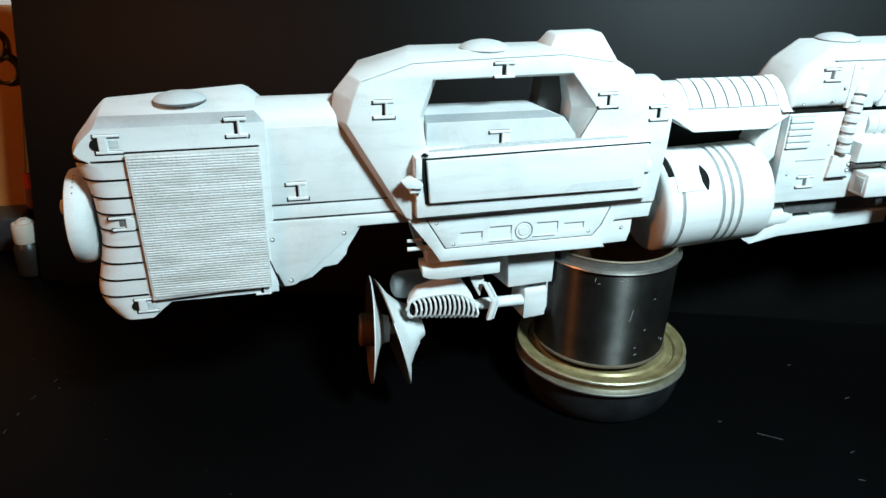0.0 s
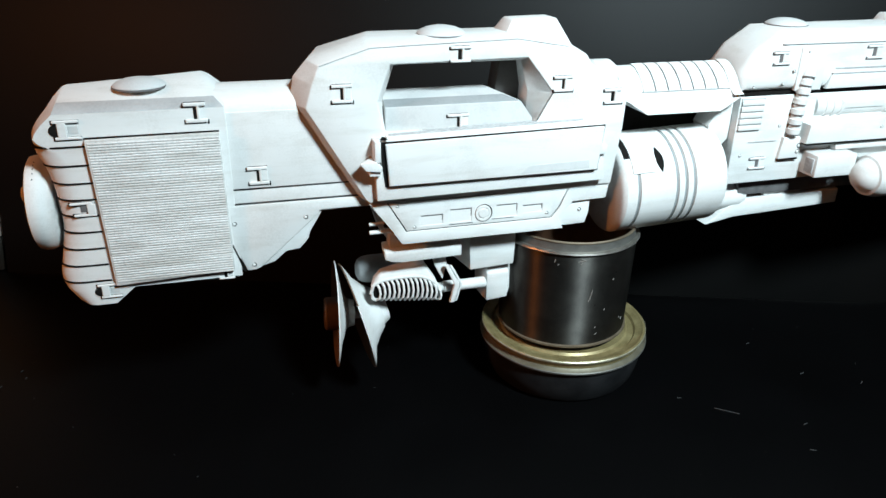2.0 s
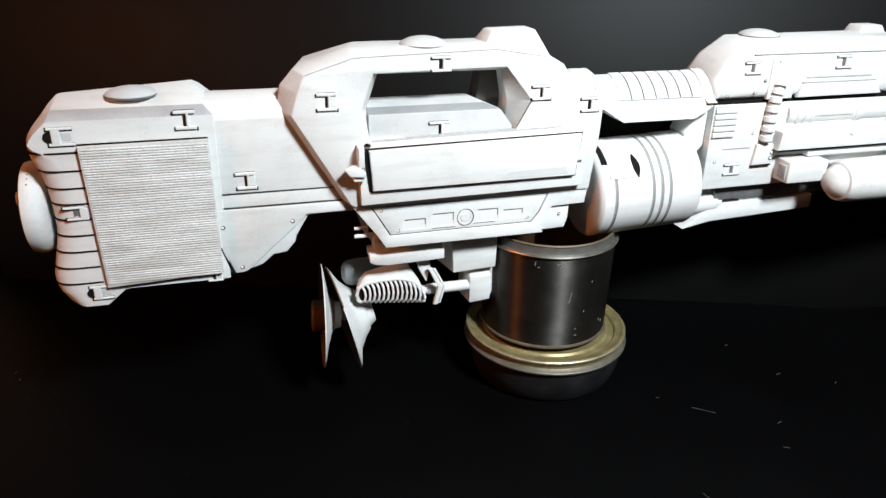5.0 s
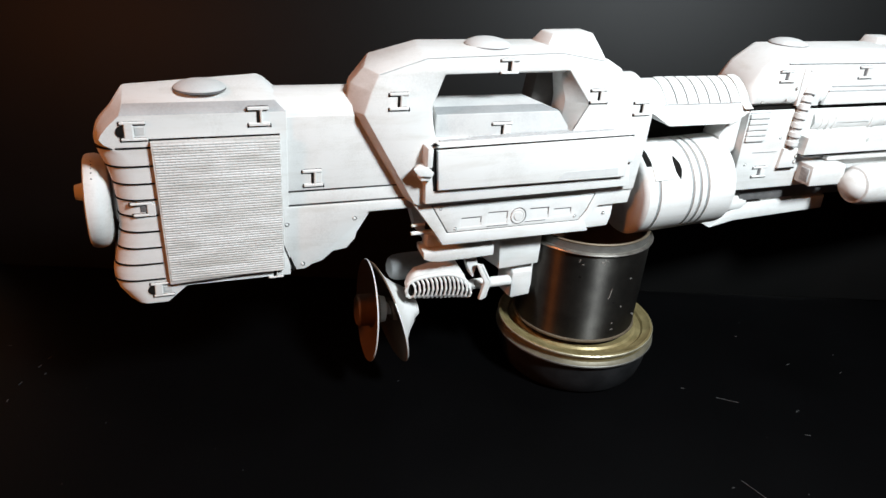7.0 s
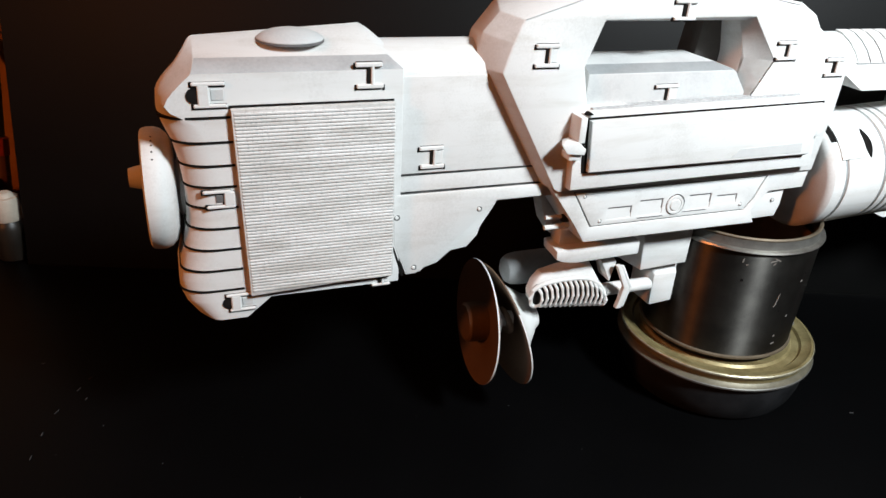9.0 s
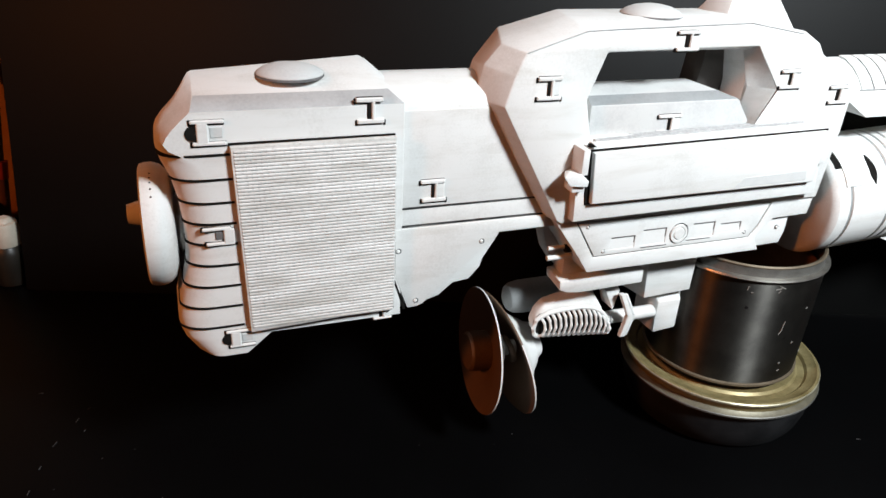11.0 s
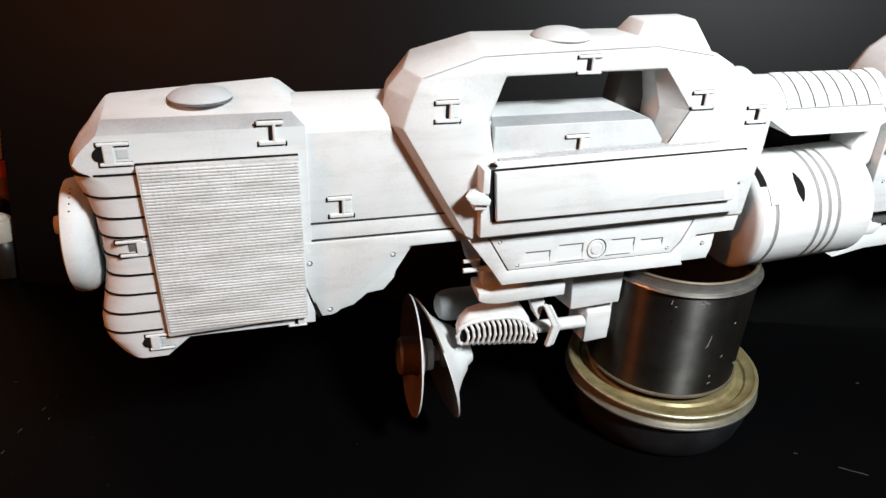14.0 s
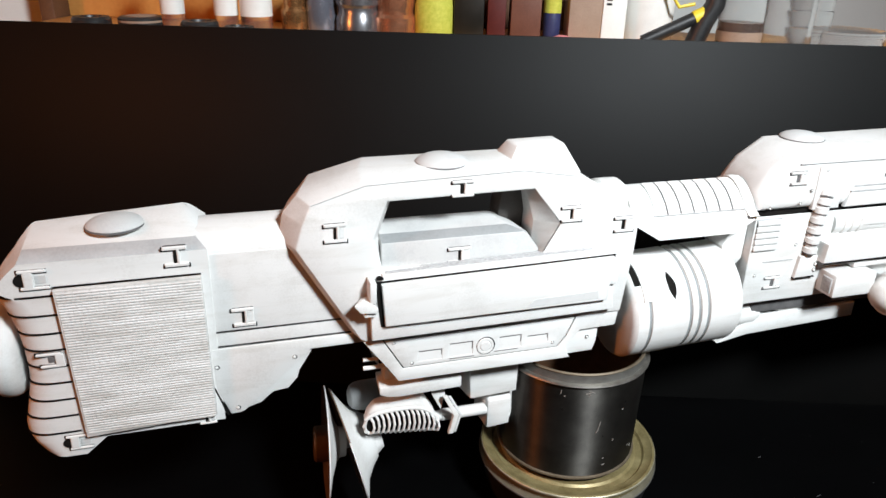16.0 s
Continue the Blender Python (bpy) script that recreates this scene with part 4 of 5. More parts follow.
GRIP_TOP = ([0.2165, 0.2200, 0.2260, 0.2400, 0.2560, 0.2660, 0.2740, 0.2790, 0.2830], [0.1330, 0.1355, 0.1378, 0.1392, 0.1390, 0.1370, 0.1325, 0.1275, 0.1180])
grip_line = [(0.2185, 0.1195), (0.2170, 0.1270), (0.2195, 0.1360), (0.2260, 0.1435), (0.2420, 0.1472), (0.2680, 0.1490), (0.2790, 0.1320), (0.2830, 0.1220), (0.2838, 0.1100), (0.2210, 0.1165)]
grip_shell = part("grip_shell", slab(grip_line, 0.0205, 0.034, 0.004, steps=3), PAINT, rifle, "smooth shell of the front grip")
loop = [(0.2200, 0.0190, 0.1165), (0.2165, 0.0178, 0.1195), (0.2150, 0.0172, 0.1255), (0.2165, 0.0172, 0.1325)] + [(x, 0.0168, float(np.interp(x, *GRIP_TOP))) for x in (0.2200, 0.2260, 0.2330, 0.2400, 0.2480, 0.2560, 0.2620, 0.2680, 0.2740, 0.2790)] + [(0.2825, 0.0172, 0.1210), (0.2830, 0.0180, 0.1105)]
part("grip_rim", tube(loop, 0.0019, 8), PAINT, grip_shell, "rounded white rim round the ribs")
for k in range(14):
    x0 = 0.2205 + k * 0.0046
    high, low = float(np.interp(x0, *GRIP_TOP)) - 0.0012, 0.1170 - (x0 - 0.2205) * 0.115
    mid = (high + low) / 2
    pts = [(x0, 0.0170, high), (x0 + 0.0020, 0.0140, high - (high - mid) * 0.40), (x0 + 0.0026, 0.0125, mid), (x0 + 0.0016, 0.0135, low + (mid - low) * 0.40), (x0 - 0.0006, 0.0175, low)]
    part("grip_rib", tube(pts, 0.00125, 6), PAINT, grip_shell)
# black slab paints the shade between the grip's ribs
part("grip_hollow", slab([(0.2160, 0.1215), (0.2160, 0.1300), (0.2210, 0.1355), (0.2400, 0.1385), (0.2560, 0.1380), (0.2660, 0.1360), (0.2780, 0.1270), (0.2820, 0.1200), (0.2825, 0.1115), (0.2210, 0.1180)], 0.0175, 0.0215, 0.0008), LINE, grip_shell, "hollow behind the ribs, coloured black for its shade")
far_line = [(0, 0), (0.0006, 0.006), (0.003, 0.0105), (0.007, 0.0128), (0.014, 0.0138), (0.046, 0.0140), (0.051, 0.012), (0.056, 0)]
# grey instead of white paints the shade on the far grip
part("far_grip", lathe(far_line, along_x(0.2060, 0.056, 0.1325), 32), SLOPE, rifle, "smooth far side of the grip, its shade coloured grey")
for dz, r in ((0.2005, 0.0016), (0.1925, 0.0019)):
    part("pin", lathe([(0, 0), (0, r), (0.020, r), (0.020, 0)], along_x(0.2130, 0.006, dz), 10), PAINT, rifle)
part("pin_hole", lathe([(0, 0), (0, 0.0032), (0.006, 0.0032), (0.006, 0)], along_x(0.2260, 0.004, 0.2000), 14), LINE, rifle, "dark socket beside the pins")
part("trigger_block", slab([(0.2220, 0.2200), (0.2430, 0.1830), (0.2345, 0.1735), (0.2265, 0.1850), (0.2160, 0.2200)], 0.030, 0.046, 0.0015), PAINT, rifle)


def dish(name, x, y, z, tilt, turn, rim, outside, inside, hub, hub_r, label):
    """A round dish opening to the left; outside and inside are (depth, radius) as shares of the rim."""
    profile = [(0, rim), (0.0012, rim * 1.005)] + [(d, rim * r) for d, r in outside] + [(outside[-1][0], 0.0), (inside[-1][0] + 0.0008, 0.0)] + [(d, rim * r) for d, r in reversed(inside)]
    at = along_x(x, y, z, tilt, turn)
    shell = lathe(profile, at, 64, True)
    # faces turned left get a brown that paints in shade and warm light
    for f in shell.faces:
        f.material_index = 1 if f.normal.x < -0.3 else 0
    d = part(name, shell, [PAINT, DISHBROWN], rifle, label)
    part("hub", lathe([(-hub, 0), (-hub, hub_r * 0.88), (-hub + 0.002, hub_r), (0.0080, hub_r), (0.0080, 0)], at, 28), DISHBROWN, d)
    return d


shield = dish("shield_dish", 0.1832, 0.0475, 0.0912, 2.2, -3.5, 0.0525, [(0.005, 0.62), (0.0094, 0.36), (0.0125, 0.27), (0.0185, 0.25)], [(0.0030, 0.75), (0.0066, 0.30)], 0.0105, 0.0165, "shallow round dish with a white rim, its shaded face coloured brown")
part("shaft", tube([(0.190, 0.0475, 0.0905), (0.215, 0.0475, 0.0895)], 0.0065, 14), PAINT, shield)
dish("funnel_dish", 0.2040, 0.0473, 0.0862, -13.0, 4.5, 0.0550, [(0.0080, 0.68), (0.0160, 0.50), (0.0230, 0.385), (0.0236, 0.34), (0.0310, 0.27)], [(0.0040, 0.72), (0.0100, 0.50), (0.0150, 0.30)], -0.004, 0.0120, "deeper white funnel-like dish, its shaded inside coloured brown")

# ---- the tin it lies on ----
TX, TY = 0.424, 0.040
stand = thing("tin_can", (TX, TY, 0.054), "open steel tin with a dull brushed wall and beaded rim", "tin can")
at = Matrix.Translation((TX + 0.001, TY, 0))
part("wall", lathe([(0.0635, 0.0668), (0.110, 0.0682), (0.158, 0.0694), (0.1640, 0.0690), (0.1640, 0.0640), (0.0635, 0.0620)], at, 96, True), STEEL, stand, "brushed steel wall with scratches")
part("foot_seam", lathe([(0.0600, 0.0620), (0.0600, 0.0672), (0.0612, 0.0686), (0.0628, 0.0684), (0.0636, 0.0668), (0.0636, 0.0620)], at, 96, True), DULLTIN, stand, "dull brown seam at the foot")
# the foot is coloured black to paint the shadow gap above the lid
part("foot_step", lathe([(0.0545, 0.0580), (0.0545, 0.0630), (0.0600, 0.0640), (0.0600, 0.0580)], at, 64, True), LINE, stand, "recessed foot under the seam, black for its shadow gap")
part("bottom", lathe([(0.0560, 0), (0.0560, 0.0600), (0.0590, 0.0600), (0.0590, 0)], at, 48), RUST, stand)
part("inner_lining", lathe([(0.059, 0.0618), (0.160, 0.0634), (0.160, 0.0626), (0.059, 0.0610)], at, 60, True), RUST, stand, "rusty brown inside")
part("rim_band", lathe([(0.1646, 0.0640), (0.1646, 0.0682), (0.1665, 0.0676), (0.1732, 0.0672), (0.1738, 0.0660), (0.1732, 0.0648), (0.1646, 0.0634)], at, 96, True), RIMTIN, stand, "grey tin band at the mouth")
part("lip", lathe([(0.1736, 0.0650), (0.1733, 0.0674), (0.1745, 0.0679), (0.1756, 0.0668), (0.1750, 0.0650)], at, 96, True), DULLTIN, stand, "brownish worn lip")
part("bead", lathe([(0.1638, 0.0680), (0.1630, 0.0708), (0.1642, 0.0722), (0.1656, 0.0716), (0.1660, 0.0675)], at, 96, True), BEADTIN, stand, "shiny rolled bead")


def wall_r(z):
    return float(np.interp(z, [0.0635, 0.110, 0.158, 0.164], [0.0668, 0.0682, 0.0694, 0.0690]))


for around, z, long, lean in ((-92.5, 0.1205, 0.010, 78), (-93.5, 0.1150, 0.004, 60), (-104, 0.1570, 0.005, 15), (-101.5, 0.1585, 0.006, -25), (-103, 0.1545, 0.003, 50), (-85, 0.0820, 0.002, 30), (-51, 0.0795, 0.003, 60), (-72.5, 0.1332, 0.002, 40), (-84, 0.0742, 0.003, 15), (-56, 0.0831, 0.002, 70), (-124, 0.1560, 0.004, 80), (-121, 0.1525, 0.002, 20), (-78, 0.1010, 0.002, 55)):
    m = Matrix.Translation((TX + 0.001, TY, z)) @ pose(0, 0, 0, 0, 0, around) @ Matrix.Translation((wall_r(z) + 0.0001, 0, 0)) @ pose(0, 0, 0, lean)
    b = bmesh.new()
    bmesh.ops.create_cube(b, size=1, matrix=m @ Matrix.Diagonal((0.0006, long, 0.0007, 1)))
    part("scratch", b, PALE, stand, "pale scratch in the tin", 0)
for around, z, r in ((-122, 0.138, 0.0014), (-70, 0.140, 0.0007), (-88, 0.108, 0.0006)):
    part("pit", lathe([(wall_r(z) - 0.0007, 0), (wall_r(z) - 0.0007, r), (wall_r(z) + 0.0002, r), (wall_r(z) + 0.0002, 0)], Matrix.Translation((TX + 0.001, TY, z)) @ pose(0, 0, 0, 0, 90, around), 10), LINE, stand, "dark pit in the tin", 0)

turntable = thing("round_base", (TX, TY, 0), "round black base under a gold-lacquered lid", "stand")
lid_at = Matrix.Translation((TX + 0.0040, TY - 0.001, 0))
part("base", lathe([(0.0, 0), (0.0, 0.071), (0.003, 0.0765), (0.010, 0.0805), (0.022, 0.0838), (0.036, 0.0850), (0.041, 0.0845), (0.041, 0)], lid_at, 80), RUBBER, turntable, "black rounded base")
lid = part("lid", lathe([(0.0475, 0), (0.0475, 0.0845), (0.0510, 0.0850), (0.0540, 0.0872), (0.0562, 0.0874), (0.0566, 0.0850), (0.0545, 0.0820), (0.0540, 0.0770), (0.0518, 0.0750), (0.0518, 0.0690), (0.0540, 0.0670), (0.0540, 0)], lid_at, 96), GOLD, turntable, "gold-coloured rimmed lid")
# pale ring paints the rim's highlight as well as its wear
part("worn_edge", lathe([(0.0540, 0.0872), (0.0540, 0.0877), (0.0556, 0.0879), (0.0564, 0.0872)], lid_at, 96, True), EDGEGOLD, lid, "bright edge of the lid, wear and highlight in pale gold")
skirt = part("lid_skirt", lathe([(0.0412, 0), (0.0412, 0.0860), (0.0425, 0.0888), (0.0445, 0.0890), (0.0455, 0.0870), (0.0474, 0.0850), (0.0474, 0)], lid_at, 96), GREYGOLD, turntable, "greyish rolled skirt of the lid")
part("worn_edge", lathe([(0.0424, 0.0889), (0.0424, 0.0894), (0.0440, 0.0896), (0.0446, 0.0890)], lid_at, 96, True), RIMTIN, skirt, "worn grey edge of the skirt")

# ---- dust and scratches on the table ----
random.seed(4)
specks = bmesh.new()
for x, y, long, turn in ((0.557, -0.087, 0.024, -38), (0.522, -0.055, 0.004, -20), (0.679, -0.049, 0.006, 10), (0.620, -0.125, 0.006, 15), (-0.1326, 0.1808, 0.004, 48), (-0.134, 0.150, 0.003, 68),
                         (-0.175, 0.216, 0.004, 0), (0.488, -0.209, 0.030, -76), (-0.1410, 0.166, 0.005, 60), (-0.1560, 0.138, 0.006, 62), (-0.1640, 0.111, 0.004, 75), (-0.169, 0.084, 0.005, 78), (0.60, -0.16, 0.006, -30), (0.47, -0.20, 0.003, 0), (0.66, 0.02, 0.004, 12), (0.73, -0.08, 0.005, 30)):
    bmesh.ops.create_cube(specks, size=1, matrix=pose(x, y, 0.00025, 0, 0, turn) @ Matrix.Diagonal((long, 0.0007, 0.0005, 1)))
for k in range(60):
    r = random.uniform(0.0002, 0.0006)
    bmesh.ops.create_cube(specks, size=1, matrix=pose(random.uniform(-0.2, 0.9), random.uniform(-0.25, 0.12), 0.0002, 0, 0, random.uniform(0, 90)) @ Matrix.Diagonal((r * 2, r, 0.0004, 1)))
tagged(part("table_dust", specks, DUST, None, smooth=0), "pale dust specks and scratches on the black tabletop", "dust", kind="stuff")

# ---- things left of the board ----
CLEAR = surface("clear_plastic", (0.94, 0.94, 0.93), (0.97, 0.97, 0.97), 0.05, 30, 300, 0)
CLEAR.node_tree.nodes["Principled BSDF"].inputs["Transmission Weight"].default_value = 0.96
CLEAR.node_tree.nodes["Principled BSDF"].inputs["IOR"].default_value = 1.18
WHITECAP = surface("white_cap_plastic", (0.72, 0.70, 0.66), (0.80, 0.78, 0.74), 0.45, 60, 500, 0.03)
TANCAP = surface("dull_cap_plastic", (0.42, 0.37, 0.30), (0.52, 0.46, 0.38), 0.5, 60, 500, 0.03)
BLACKPL = surface("black_plastic", (0.010, 0.010, 0.011), (0.03, 0.03, 0.03), 0.35, 80, 700, 0.05)
REDPL = surface("red_plastic", (0.35, 0.03, 0.015), (0.5, 0.06, 0.03), 0.4, 80, 700, 0.05)
BRONZE = surface("bronze_metal", (0.30, 0.14, 0.05), (0.50, 0.26, 0.11), 0.2, 70, 700, 0.05, metal=0.8)
COPPER = surface("copper_metal", (0.62, 0.25, 0.13), (0.80, 0.38, 0.22), 0.18, 50, 700, 0.05, metal=0.85)
BLUEGREY = surface("blue_grey_glass", (0.20, 0.22, 0.28), (0.36, 0.38, 0.45), 0.18, 40, 500, 0.03, metal=0.7)
GUNMETAL = surface("dark_steel", (0.22, 0.22, 0.23), (0.40, 0.40, 0.42), 0.17, 40, 500, 0.03, metal=0.85)
OLIVE = surface("yellow_green_wrap", (0.36, 0.36, 0.03), (0.55, 0.52, 0.08), 0.7, 220, 900, 0.4)
BROWN = surface("brown_card", (0.10, 0.036, 0.022), (0.16, 0.062, 0.038), 0.4, 30, 500, 0.05)
MAROON = surface("dark_red_cover", (0.055, 0.004, 0.003), (0.09, 0.010, 0.006), 0.45, 40, 500, 0.05)
BEIGE = surface("beige_card", (0.26, 0.17, 0.12), (0.36, 0.25, 0.18), 0.6, 25, 500, 0.05)
NAVY = surface("navy_plastic", (0.015, 0.018, 0.06), (0.04, 0.045, 0.11), 0.35, 50, 500, 0.03)
PINK = surface("pink_rubber", (0.55, 0.16, 0.17), (0.70, 0.26, 0.26), 0.6, 90, 600, 0.1)
YELLOW = surface("yellow_plastic", (0.65, 0.48, 0.02), (0.80, 0.62, 0.05), 0.4, 60, 500, 0.03)
SMOKE = surface("smoky_plastic", (0.007, 0.006, 0.004), (0.018, 0.014, 0.010), 0.3, 40, 500, 0.02)
AMBERGLASS = surface("amber_liquid", (0.07, 0.025, 0.01), (0.14, 0.05, 0.018), 0.2, 40, 500, 0.02)

bottle = thing("plastic_bottle", (-0.2290, 0.456, 0), "small dark smoky plastic bottle with a white flip cap", "bottle")
bm_at = Matrix.Translation((-0.2290, 0.456, 0))
part("body", lathe([(0.0, 0), (0.0, 0.0165), (0.002, 0.0182), (0.038, 0.0182), (0.044, 0.0158), (0.0475, 0.0142), (0.0475, 0)], bm_at, 32), SMOKE, bottle, "dark smoky body")
cap = part("cap", lathe([(0.0480, 0), (0.0480, 0.0148), (0.0495, 0.0156), (0.0715, 0.0152), (0.0750, 0.0142), (0.0758, 0.0105), (0.0758, 0)], bm_at, 32), TANCAP, bottle, "dull white flip cap")
part("spout", lathe([(0.0758, 0), (0.0758, 0.0098), (0.0790, 0.0082), (0.0805, 0.0060), (0.0805, 0)], bm_at @ pose(0.001, 0, 0), 24), TANCAP, cap)

panel = thing("plywood_screen", (-0.62, 0.66, 0), "upright amber plywood screen beside the backdrop", "screen")
part("board", block(-0.88, -0.20, 0.655, 0.675, 0.0, 0.335, 0.002), WOOD, panel)
part("foot", block(-0.86, -0.40, 0.63, 0.70, 0.0, 0.012, 0.002), DARKWOOD, panel)

scissors = thing("hand_scissors", (-0.262, 0.648, 0.25), "black-handled scissors hanging open on the wooden panel", "scissors")
for x, z, wide, high in ((-0.276, 0.283, 0.0165, 0.0215), (-0.268, 0.2440, 0.0185, 0.0190)):
    ring = [(x + wide * math.sin(2 * math.pi * k / 24), 0.650, z + high * math.cos(2 * math.pi * k / 24)) for k in range(25)]
    part("handle", tube(ring, 0.0026, 8), BLACKPL, scissors)
part("shank", tube([(-0.262, 0.650, 0.268), (-0.250, 0.650, 0.258), (-0.244, 0.650, 0.243), (-0.243, 0.650, 0.232)], 0.0042, 8), BLACKPL, scissors)
part("pivot", lathe([(0.0, 0), (0.0, 0.0032), (0.0015, 0.0030), (0.0022, 0)], pose(-0.258, 0.6465, 0.264, 90), 16), GUNMETAL, scissors)
part("blade_tip", tube([(-0.243, 0.650, 0.232), (-0.242, 0.650, 0.222)], 0.0030, 8), BEADTIN, scissors)
part("hook", tube([(-0.276, 0.657, 0.310), (-0.276, 0.648, 0.307), (-0.276, 0.646, 0.300)], 0.0015, 6), GUNMETAL, scissors)
driver = thing("screwdriver", (-0.2560, 0.585, 0.0), "dark screwdriver with a red collar leaning against the panel", "tool")
part("handle", tube([(-0.2570, 0.585, 0.0), (-0.2515, 0.597, 0.078)], 0.0085, 12), BROWN, driver)
part("collar", tube([(-0.2515, 0.597, 0.078), (-0.2495, 0.600, 0.100)], 0.0100, 12), REDPL, driver)
part("shaft", tube([(-0.2495, 0.600, 0.100), (-0.2440, 0.649, 0.215)], 0.0060, 10), BLACKPL, driver)
boxed = block(-0.330, -0.255, 0.54, 0.60, 0.0, 0.052, 0.004)
tagged(part("small_black_box", boxed, BLACKPL, None), "small black plastic box on the table beside the bottle", "box")

# ---- rack and jars behind the board ----
SHELF_Z = 0.412
TOP = FOOT + BACK * 0.075


def on_shelf(s, off=0.075):
    p = TOP + ALONG * s + BACK * off
    return Matrix.Translation((p.x, p.y, SHELF_Z)) @ pose(0, 0, 0, 0, 0, BOARD_YAW)


rack = thing("wooden_rack", (TOP + ALONG * -0.25 + BACK * 0.1), "amber wooden rack full of jars behind the board", "rack")


def turned_block(x0, x1, y0, y1, z0, z1, bevel=0.0015):
    bm = block(x0, x1, y0, y1, z0, z1, bevel)
    bmesh.ops.transform(bm, matrix=Matrix.Translation(TOP) @ pose(0, 0, 0, 0, 0, BOARD_YAW), verts=bm.verts)
    return bm


part("shelf", turned_block(-0.905, 0.40, 0.035, 0.225, SHELF_Z - 0.018, SHELF_Z), WOOD, rack)
part("side", turned_block(-0.925, -0.905, 0.170, 0.225, 0.0, 0.56), DARKWOOD, rack, "dark brown upright")
part("side", turned_block(0.40, 0.42, 0.035, 0.225, 0.0, 0.44), DARKWOOD, rack)
# added board that keeps the gaps between the jars dark
part("back", turned_block(-0.53, -0.185, 0.200, 0.225, SHELF_Z, 0.56), DARKWOOD, rack, "dark backing added behind the jars to hide the wall")
part("back", turned_block(-0.905, -0.53, 0.210, 0.225, SHELF_Z, 0.56), WOOD, rack, "amber wooden back board")


def jar(name, s, off, profile, material, label, category, extra=(), steps=28, group=""):
    m = on_shelf(s, off)
    t = thing(name, m.translation, label, category, group)
    part("body", lathe([(0, 0)] + profile + [(profile[-1][0], 0)], m, steps), material, t)
    for piece, line, mat in extra:
        part(piece, lathe(line, m, steps), mat, t)
    return t


for s, off, r in ((-0.700, 0.065, 0.0140), (-0.634, 0.065, 0.0140), (-0.597, 0.065, 0.0190)):
    jar("paint_bottle", s, off, [(0, r * 0.95), (0.002, r), (0.012, r), (0.085, r)], CLEAR, "small paint bottle with a white label on the rack", "bottle", (("label", [(0.0215, r + 0.0004), (0.070, r + 0.0004)], WHITECAP), ("cap", [(0.085, 0), (0.085, r * 0.8), (0.10, r * 0.75), (0.10, 0)], WHITECAP)), group="paint bottles on the rack")
for s, off, r, h in ((-0.800, 0.060, 0.0230, 0.0160), (-0.664, 0.055, 0.0230, 0.0150), (-0.612, 0.040, 0.0180, 0.0120)):
    jar("bottle_lid", s, off, [(0, r), (h * 0.8, r), (h, r * 0.9), (h, r * 0.6), (h * 0.7, r * 0.55)], BLACKPL, "flat black plastic lid lying on the rack", "lid", group="black lids on the rack")
jar("patterned_lid", -0.738, 0.060, [(0, 0.027), (0.016, 0.027), (0.018, 0.024)], BLACKPL, "black lid with a cream pattern on the rack", "lid", (("inlay", [(0.0182, 0), (0.0182, 0.018), (0.0186, 0.018), (0.0186, 0.012), (0.0188, 0.012), (0.0188, 0)], BEIGE), ("stripe", [(0.0115, 0.0272), (0.0140, 0.0272)], BEIGE)))
jar("bronze_jar", -0.552, 0.075, [(0, 0.015), (0.003, 0.0165), (0.028, 0.0165), (0.033, 0.0135), (0.04, 0.0135), (0.07, 0.0145)], BRONZE, "small bronze-coloured glass jar on the rack", "jar")
jar("blue_bottle", -0.520, 0.080, [(0, 0.018), (0.004, 0.0195), (0.05, 0.0195), (0.056, 0.0205), (0.09, 0.0205)], BLUEGREY, "blue-grey bottle with a dull shine", "bottle", (("shoulder_ring", [(0.0535, 0.0203), (0.0560, 0.0212), (0.0585, 0.0207)], BLUEGREY),))
jar("steel_jar", -0.473, 0.075, [(0, 0.026), (0.003, 0.028), (0.022, 0.028), (0.027, 0.0255), (0.034, 0.0255), (0.038, 0.028), (0.08, 0.028)], GUNMETAL, "dark grey metallic jar on the rack", "jar")
jar("copper_jar", -0.428, 0.075, [(0, 0.0245), (0.002, 0.026), (0.0235, 0.026), (0.028, 0.0225), (0.033, 0.0225), (0.038, 0.024), (0.08, 0.024)], COPPER, "copper-coloured jar with a waist", "jar", (("foot_ring", [(0.0005, 0.0262), (0.003, 0.0262)], BEIGE),))
jar("wrapped_jar", -0.380, 0.075, [(0, 0.0235), (0.003, 0.0245), (0.04, 0.0245), (0.042, 0.0235), (0.08, 0.0235)], OLIVE, "jar in yellow-green wrapping on the rack", "jar")


def book(name, s, off, w, d, h, material, label, category):
    m = on_shelf(s, off)
    bm = block(-w / 2, w / 2, -d / 2, d / 2, 0, h, 0.0012)
    bmesh.ops.transform(bm, matrix=m, verts=bm.verts)
    t = thing(name, m.translation, label, category)
    part("body", bm, material, t)
    return t


def facing(t, s, off, x0, x1, z0, z1, d, material, name):
    bm = block(x0, x1, -d / 2 - 0.0008, -d / 2 + 0.001, z0, z1, 0.0002)
    bmesh.ops.transform(bm, matrix=on_shelf(s, off), verts=bm.verts)
    part(name, bm, material, t)


book("dark_box", -0.338, 0.085, 0.036, 0.05, 0.10, SMOKE, "very dark brown box on the rack", "box")
facing(book("red_box", -0.305, 0.080, 0.022, 0.05, 0.10, MAROON, "narrow dark red box on the rack", "box"), -0.305, 0.080, -0.009, 0.009, 0.004, 0.008, 0.05, DARKWOOD, "stripe")
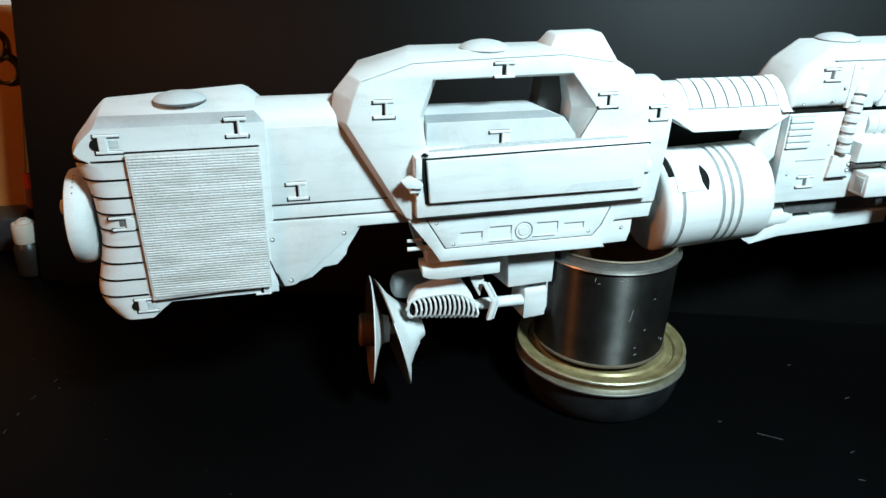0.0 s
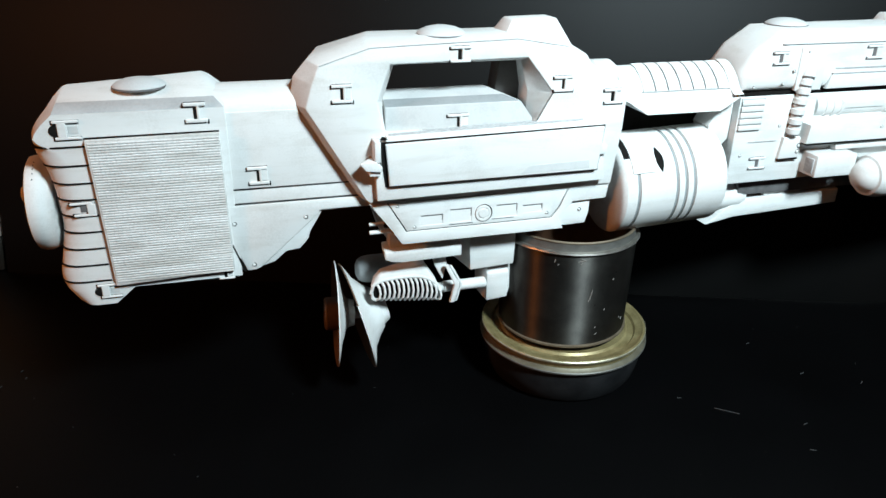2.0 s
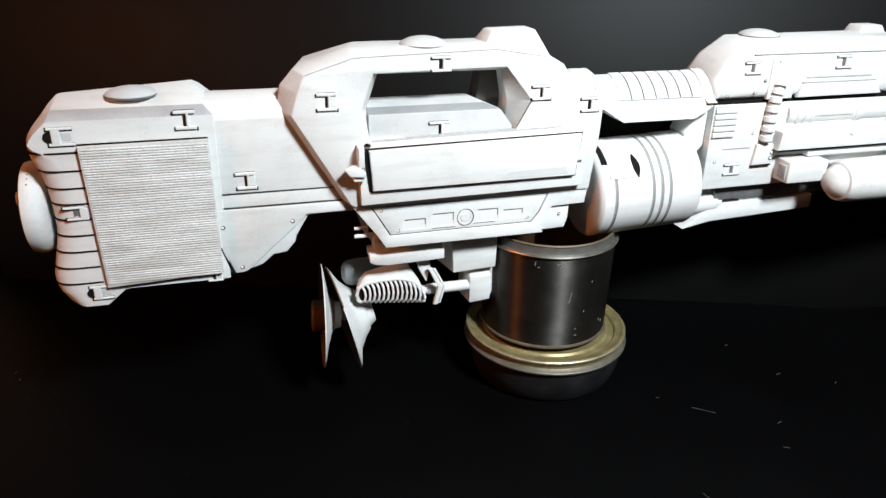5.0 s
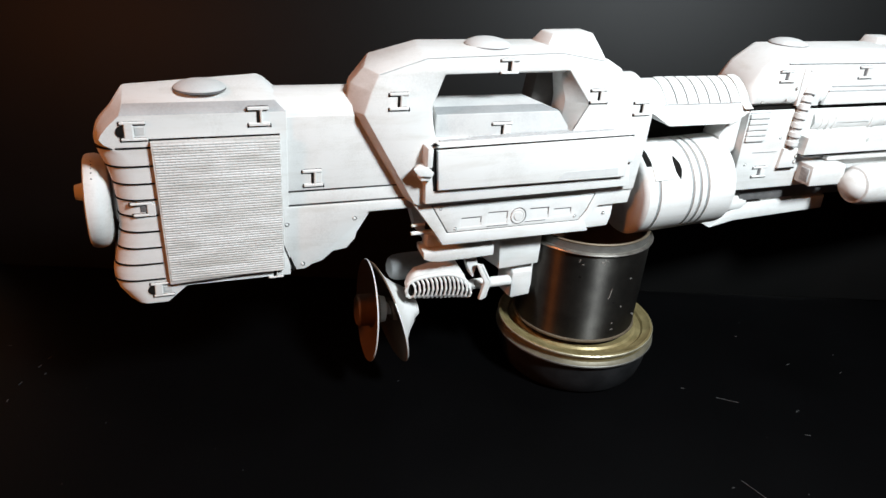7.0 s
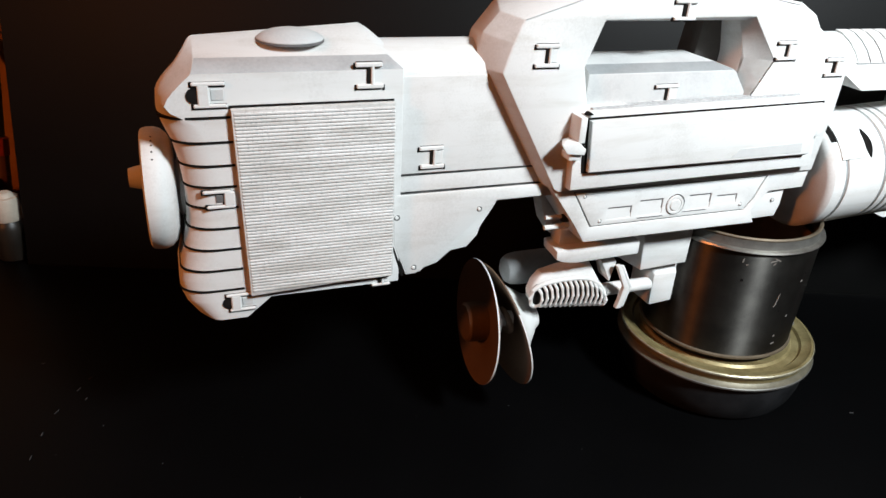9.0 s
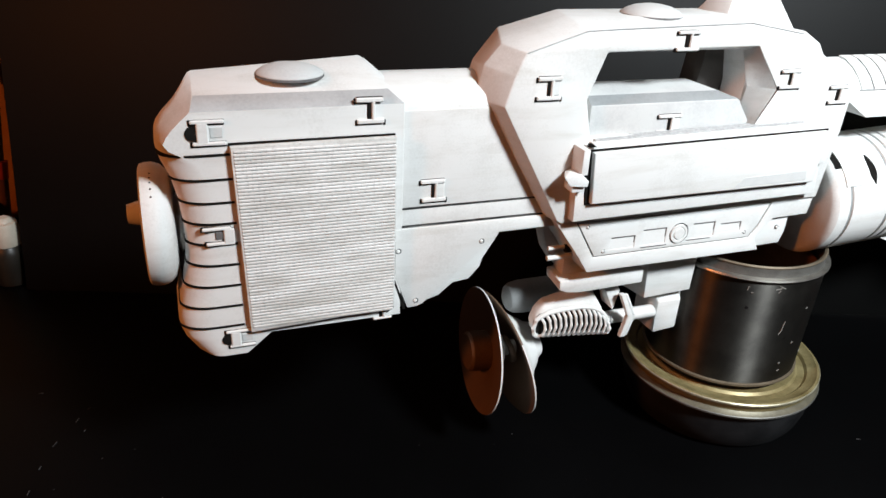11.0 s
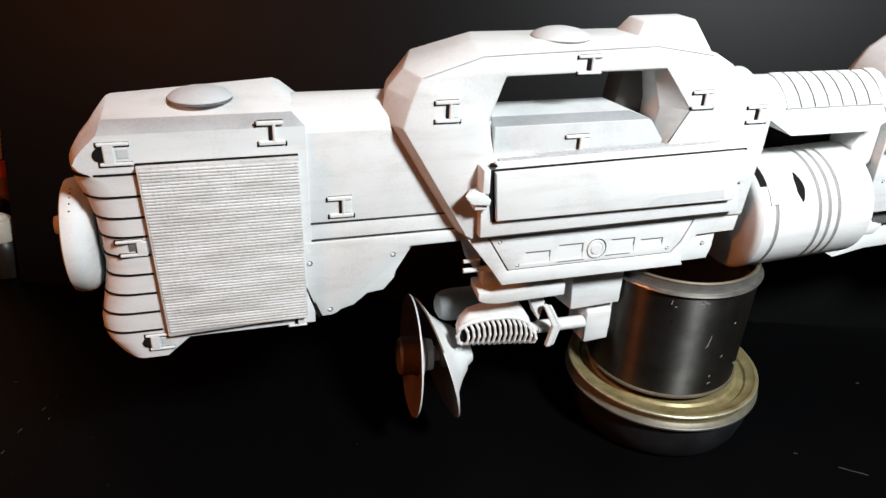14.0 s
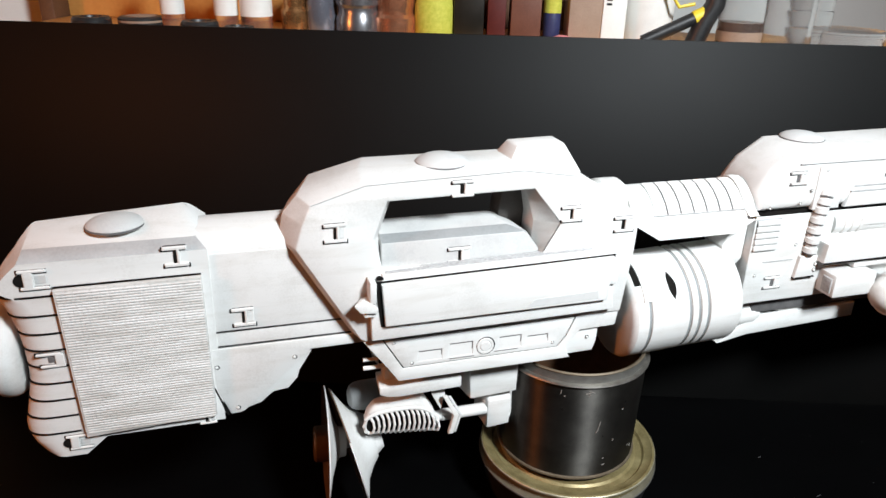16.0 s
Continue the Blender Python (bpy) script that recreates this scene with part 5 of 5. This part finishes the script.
book("brown_box", -0.270, 0.080, 0.036, 0.05, 0.095, BROWN, "plain reddish-brown box on the rack", "box")
jar("navy_bottle", -0.237, 0.075, [(0, 0.0095), (0.002, 0.0105), (0.045, 0.0105), (0.05, 0.008), (0.08, 0.008)], NAVY, "slim navy bottle with a yellow-green band", "bottle", (("band", [(0.034, 0.0108), (0.05, 0.0108)], OLIVE),))
jar("rubber_lump", -0.226, 0.050, [(0, 0.014), (0.003, 0.0155), (0.008, 0.012), (0.0105, 0.005)], PINK, "small pink rubber lump on the rack", "eraser", steps=14)
book("beige_box", -0.199, 0.080, 0.040, 0.05, 0.10, BEIGE, "plain beige box on the rack", "box")
white_box = book("white_box", -0.166, 0.078, 0.028, 0.05, 0.10, WHITECAP, "white box with an unreadable dark mark", "box")
for k in range(4):
    facing(white_box, -0.166, 0.078, -0.010, -0.004, 0.046 + k * 0.005, 0.0485 + k * 0.005, 0.05, BLACKPL, "print_bar")
jar("brass_nut", -0.146, 0.045, [(0, 0.006), (0.007, 0.006), (0.008, 0.005)], BRONZE, "small brass nut on the rack", "nut", steps=6)
jar("white_can", -0.118, 0.095, [(0, 0.030), (0.003, 0.0315), (0.09, 0.0315)], WHITECAP, "plain white can on the rack", "can")
marker = thing("marker_pen", on_shelf(-0.085, 0.05).translation, "black pen with a yellow end leaning among the jars", "pen")
lean = on_shelf(-0.085, 0.05)
part("barrel", tube([lean @ Vector((-0.045, 0, 0.006)), lean @ Vector((0.012, 0, 0.034))], 0.0075, 14), BLACKPL, marker)
part("tip", tube([lean @ Vector((-0.062, 0, 0.002)), lean @ Vector((-0.045, 0, 0.006))], 0.004, 10), GUNMETAL, marker)
part("yellow_end", tube([lean @ Vector((0.012, 0, 0.034)), lean @ Vector((0.024, 0, 0.040))], 0.0085, 14), YELLOW, marker)
tool = thing("black_tool", on_shelf(-0.050, 0.05).translation, "black rubber-handled tool leaning among the jars", "tool")
lean = on_shelf(-0.055, 0.05)
part("handle", tube([lean @ Vector((-0.015, 0, 0.002)), lean @ Vector((-0.006, 0, 0.030)), lean @ Vector((0.004, 0, 0.050)), lean @ Vector((0.006, 0, 0.075))], 0.0115, 14), BLACKPL, tool)
part("cord", tube([lean @ Vector((-0.04, 0.004, 0.085)), lean @ Vector((-0.048, 0.004, 0.062)), lean @ Vector((-0.036, 0.004, 0.046)), lean @ Vector((-0.018, 0.004, 0.050))], 0.0022, 8), YELLOW, tool)
jar("glass_jar", -0.011, 0.070, [(0, 0.0245), (0.003, 0.0262), (0.060, 0.0262), (0.064, 0.024), (0.09, 0.024)], CLEAR, "glass jar with amber liquid in the bottom", "jar", (("liquid", [(0.004, 0), (0.004, 0.0235), (0.030, 0.0235), (0.030, 0)], AMBERGLASS), ("label", [(0.008, 0.0266), (0.020, 0.0266)], BEIGE)))
jar("clear_cylinder", 0.043, 0.070, [(0, 0.028), (0.004, 0.0305)] + [(0.006 + 0.004 * k, 0.0305 + 0.0006 * (k % 2)) for k in range(20)], CLEAR, "ribbed clear plastic cylinder on the rack", "container", steps=36)
jar("clear_tray", 0.118, 0.075, [(0, 0.040), (0.002, 0.042), (0.018, 0.0455), (0.022, 0.0490), (0.024, 0.0490)], CLEAR, "low clear plastic cup with a flared rim", "container", steps=40)
jar("clear_cup", 0.096, 0.130, [(0, 0.024), (0.01, 0.026), (0.02, 0.0265), (0.021, 0.0255), (0.04, 0.027), (0.041, 0.026), (0.07, 0.028)], CLEAR, "tall clear plastic cup with ridges", "container", steps=32)
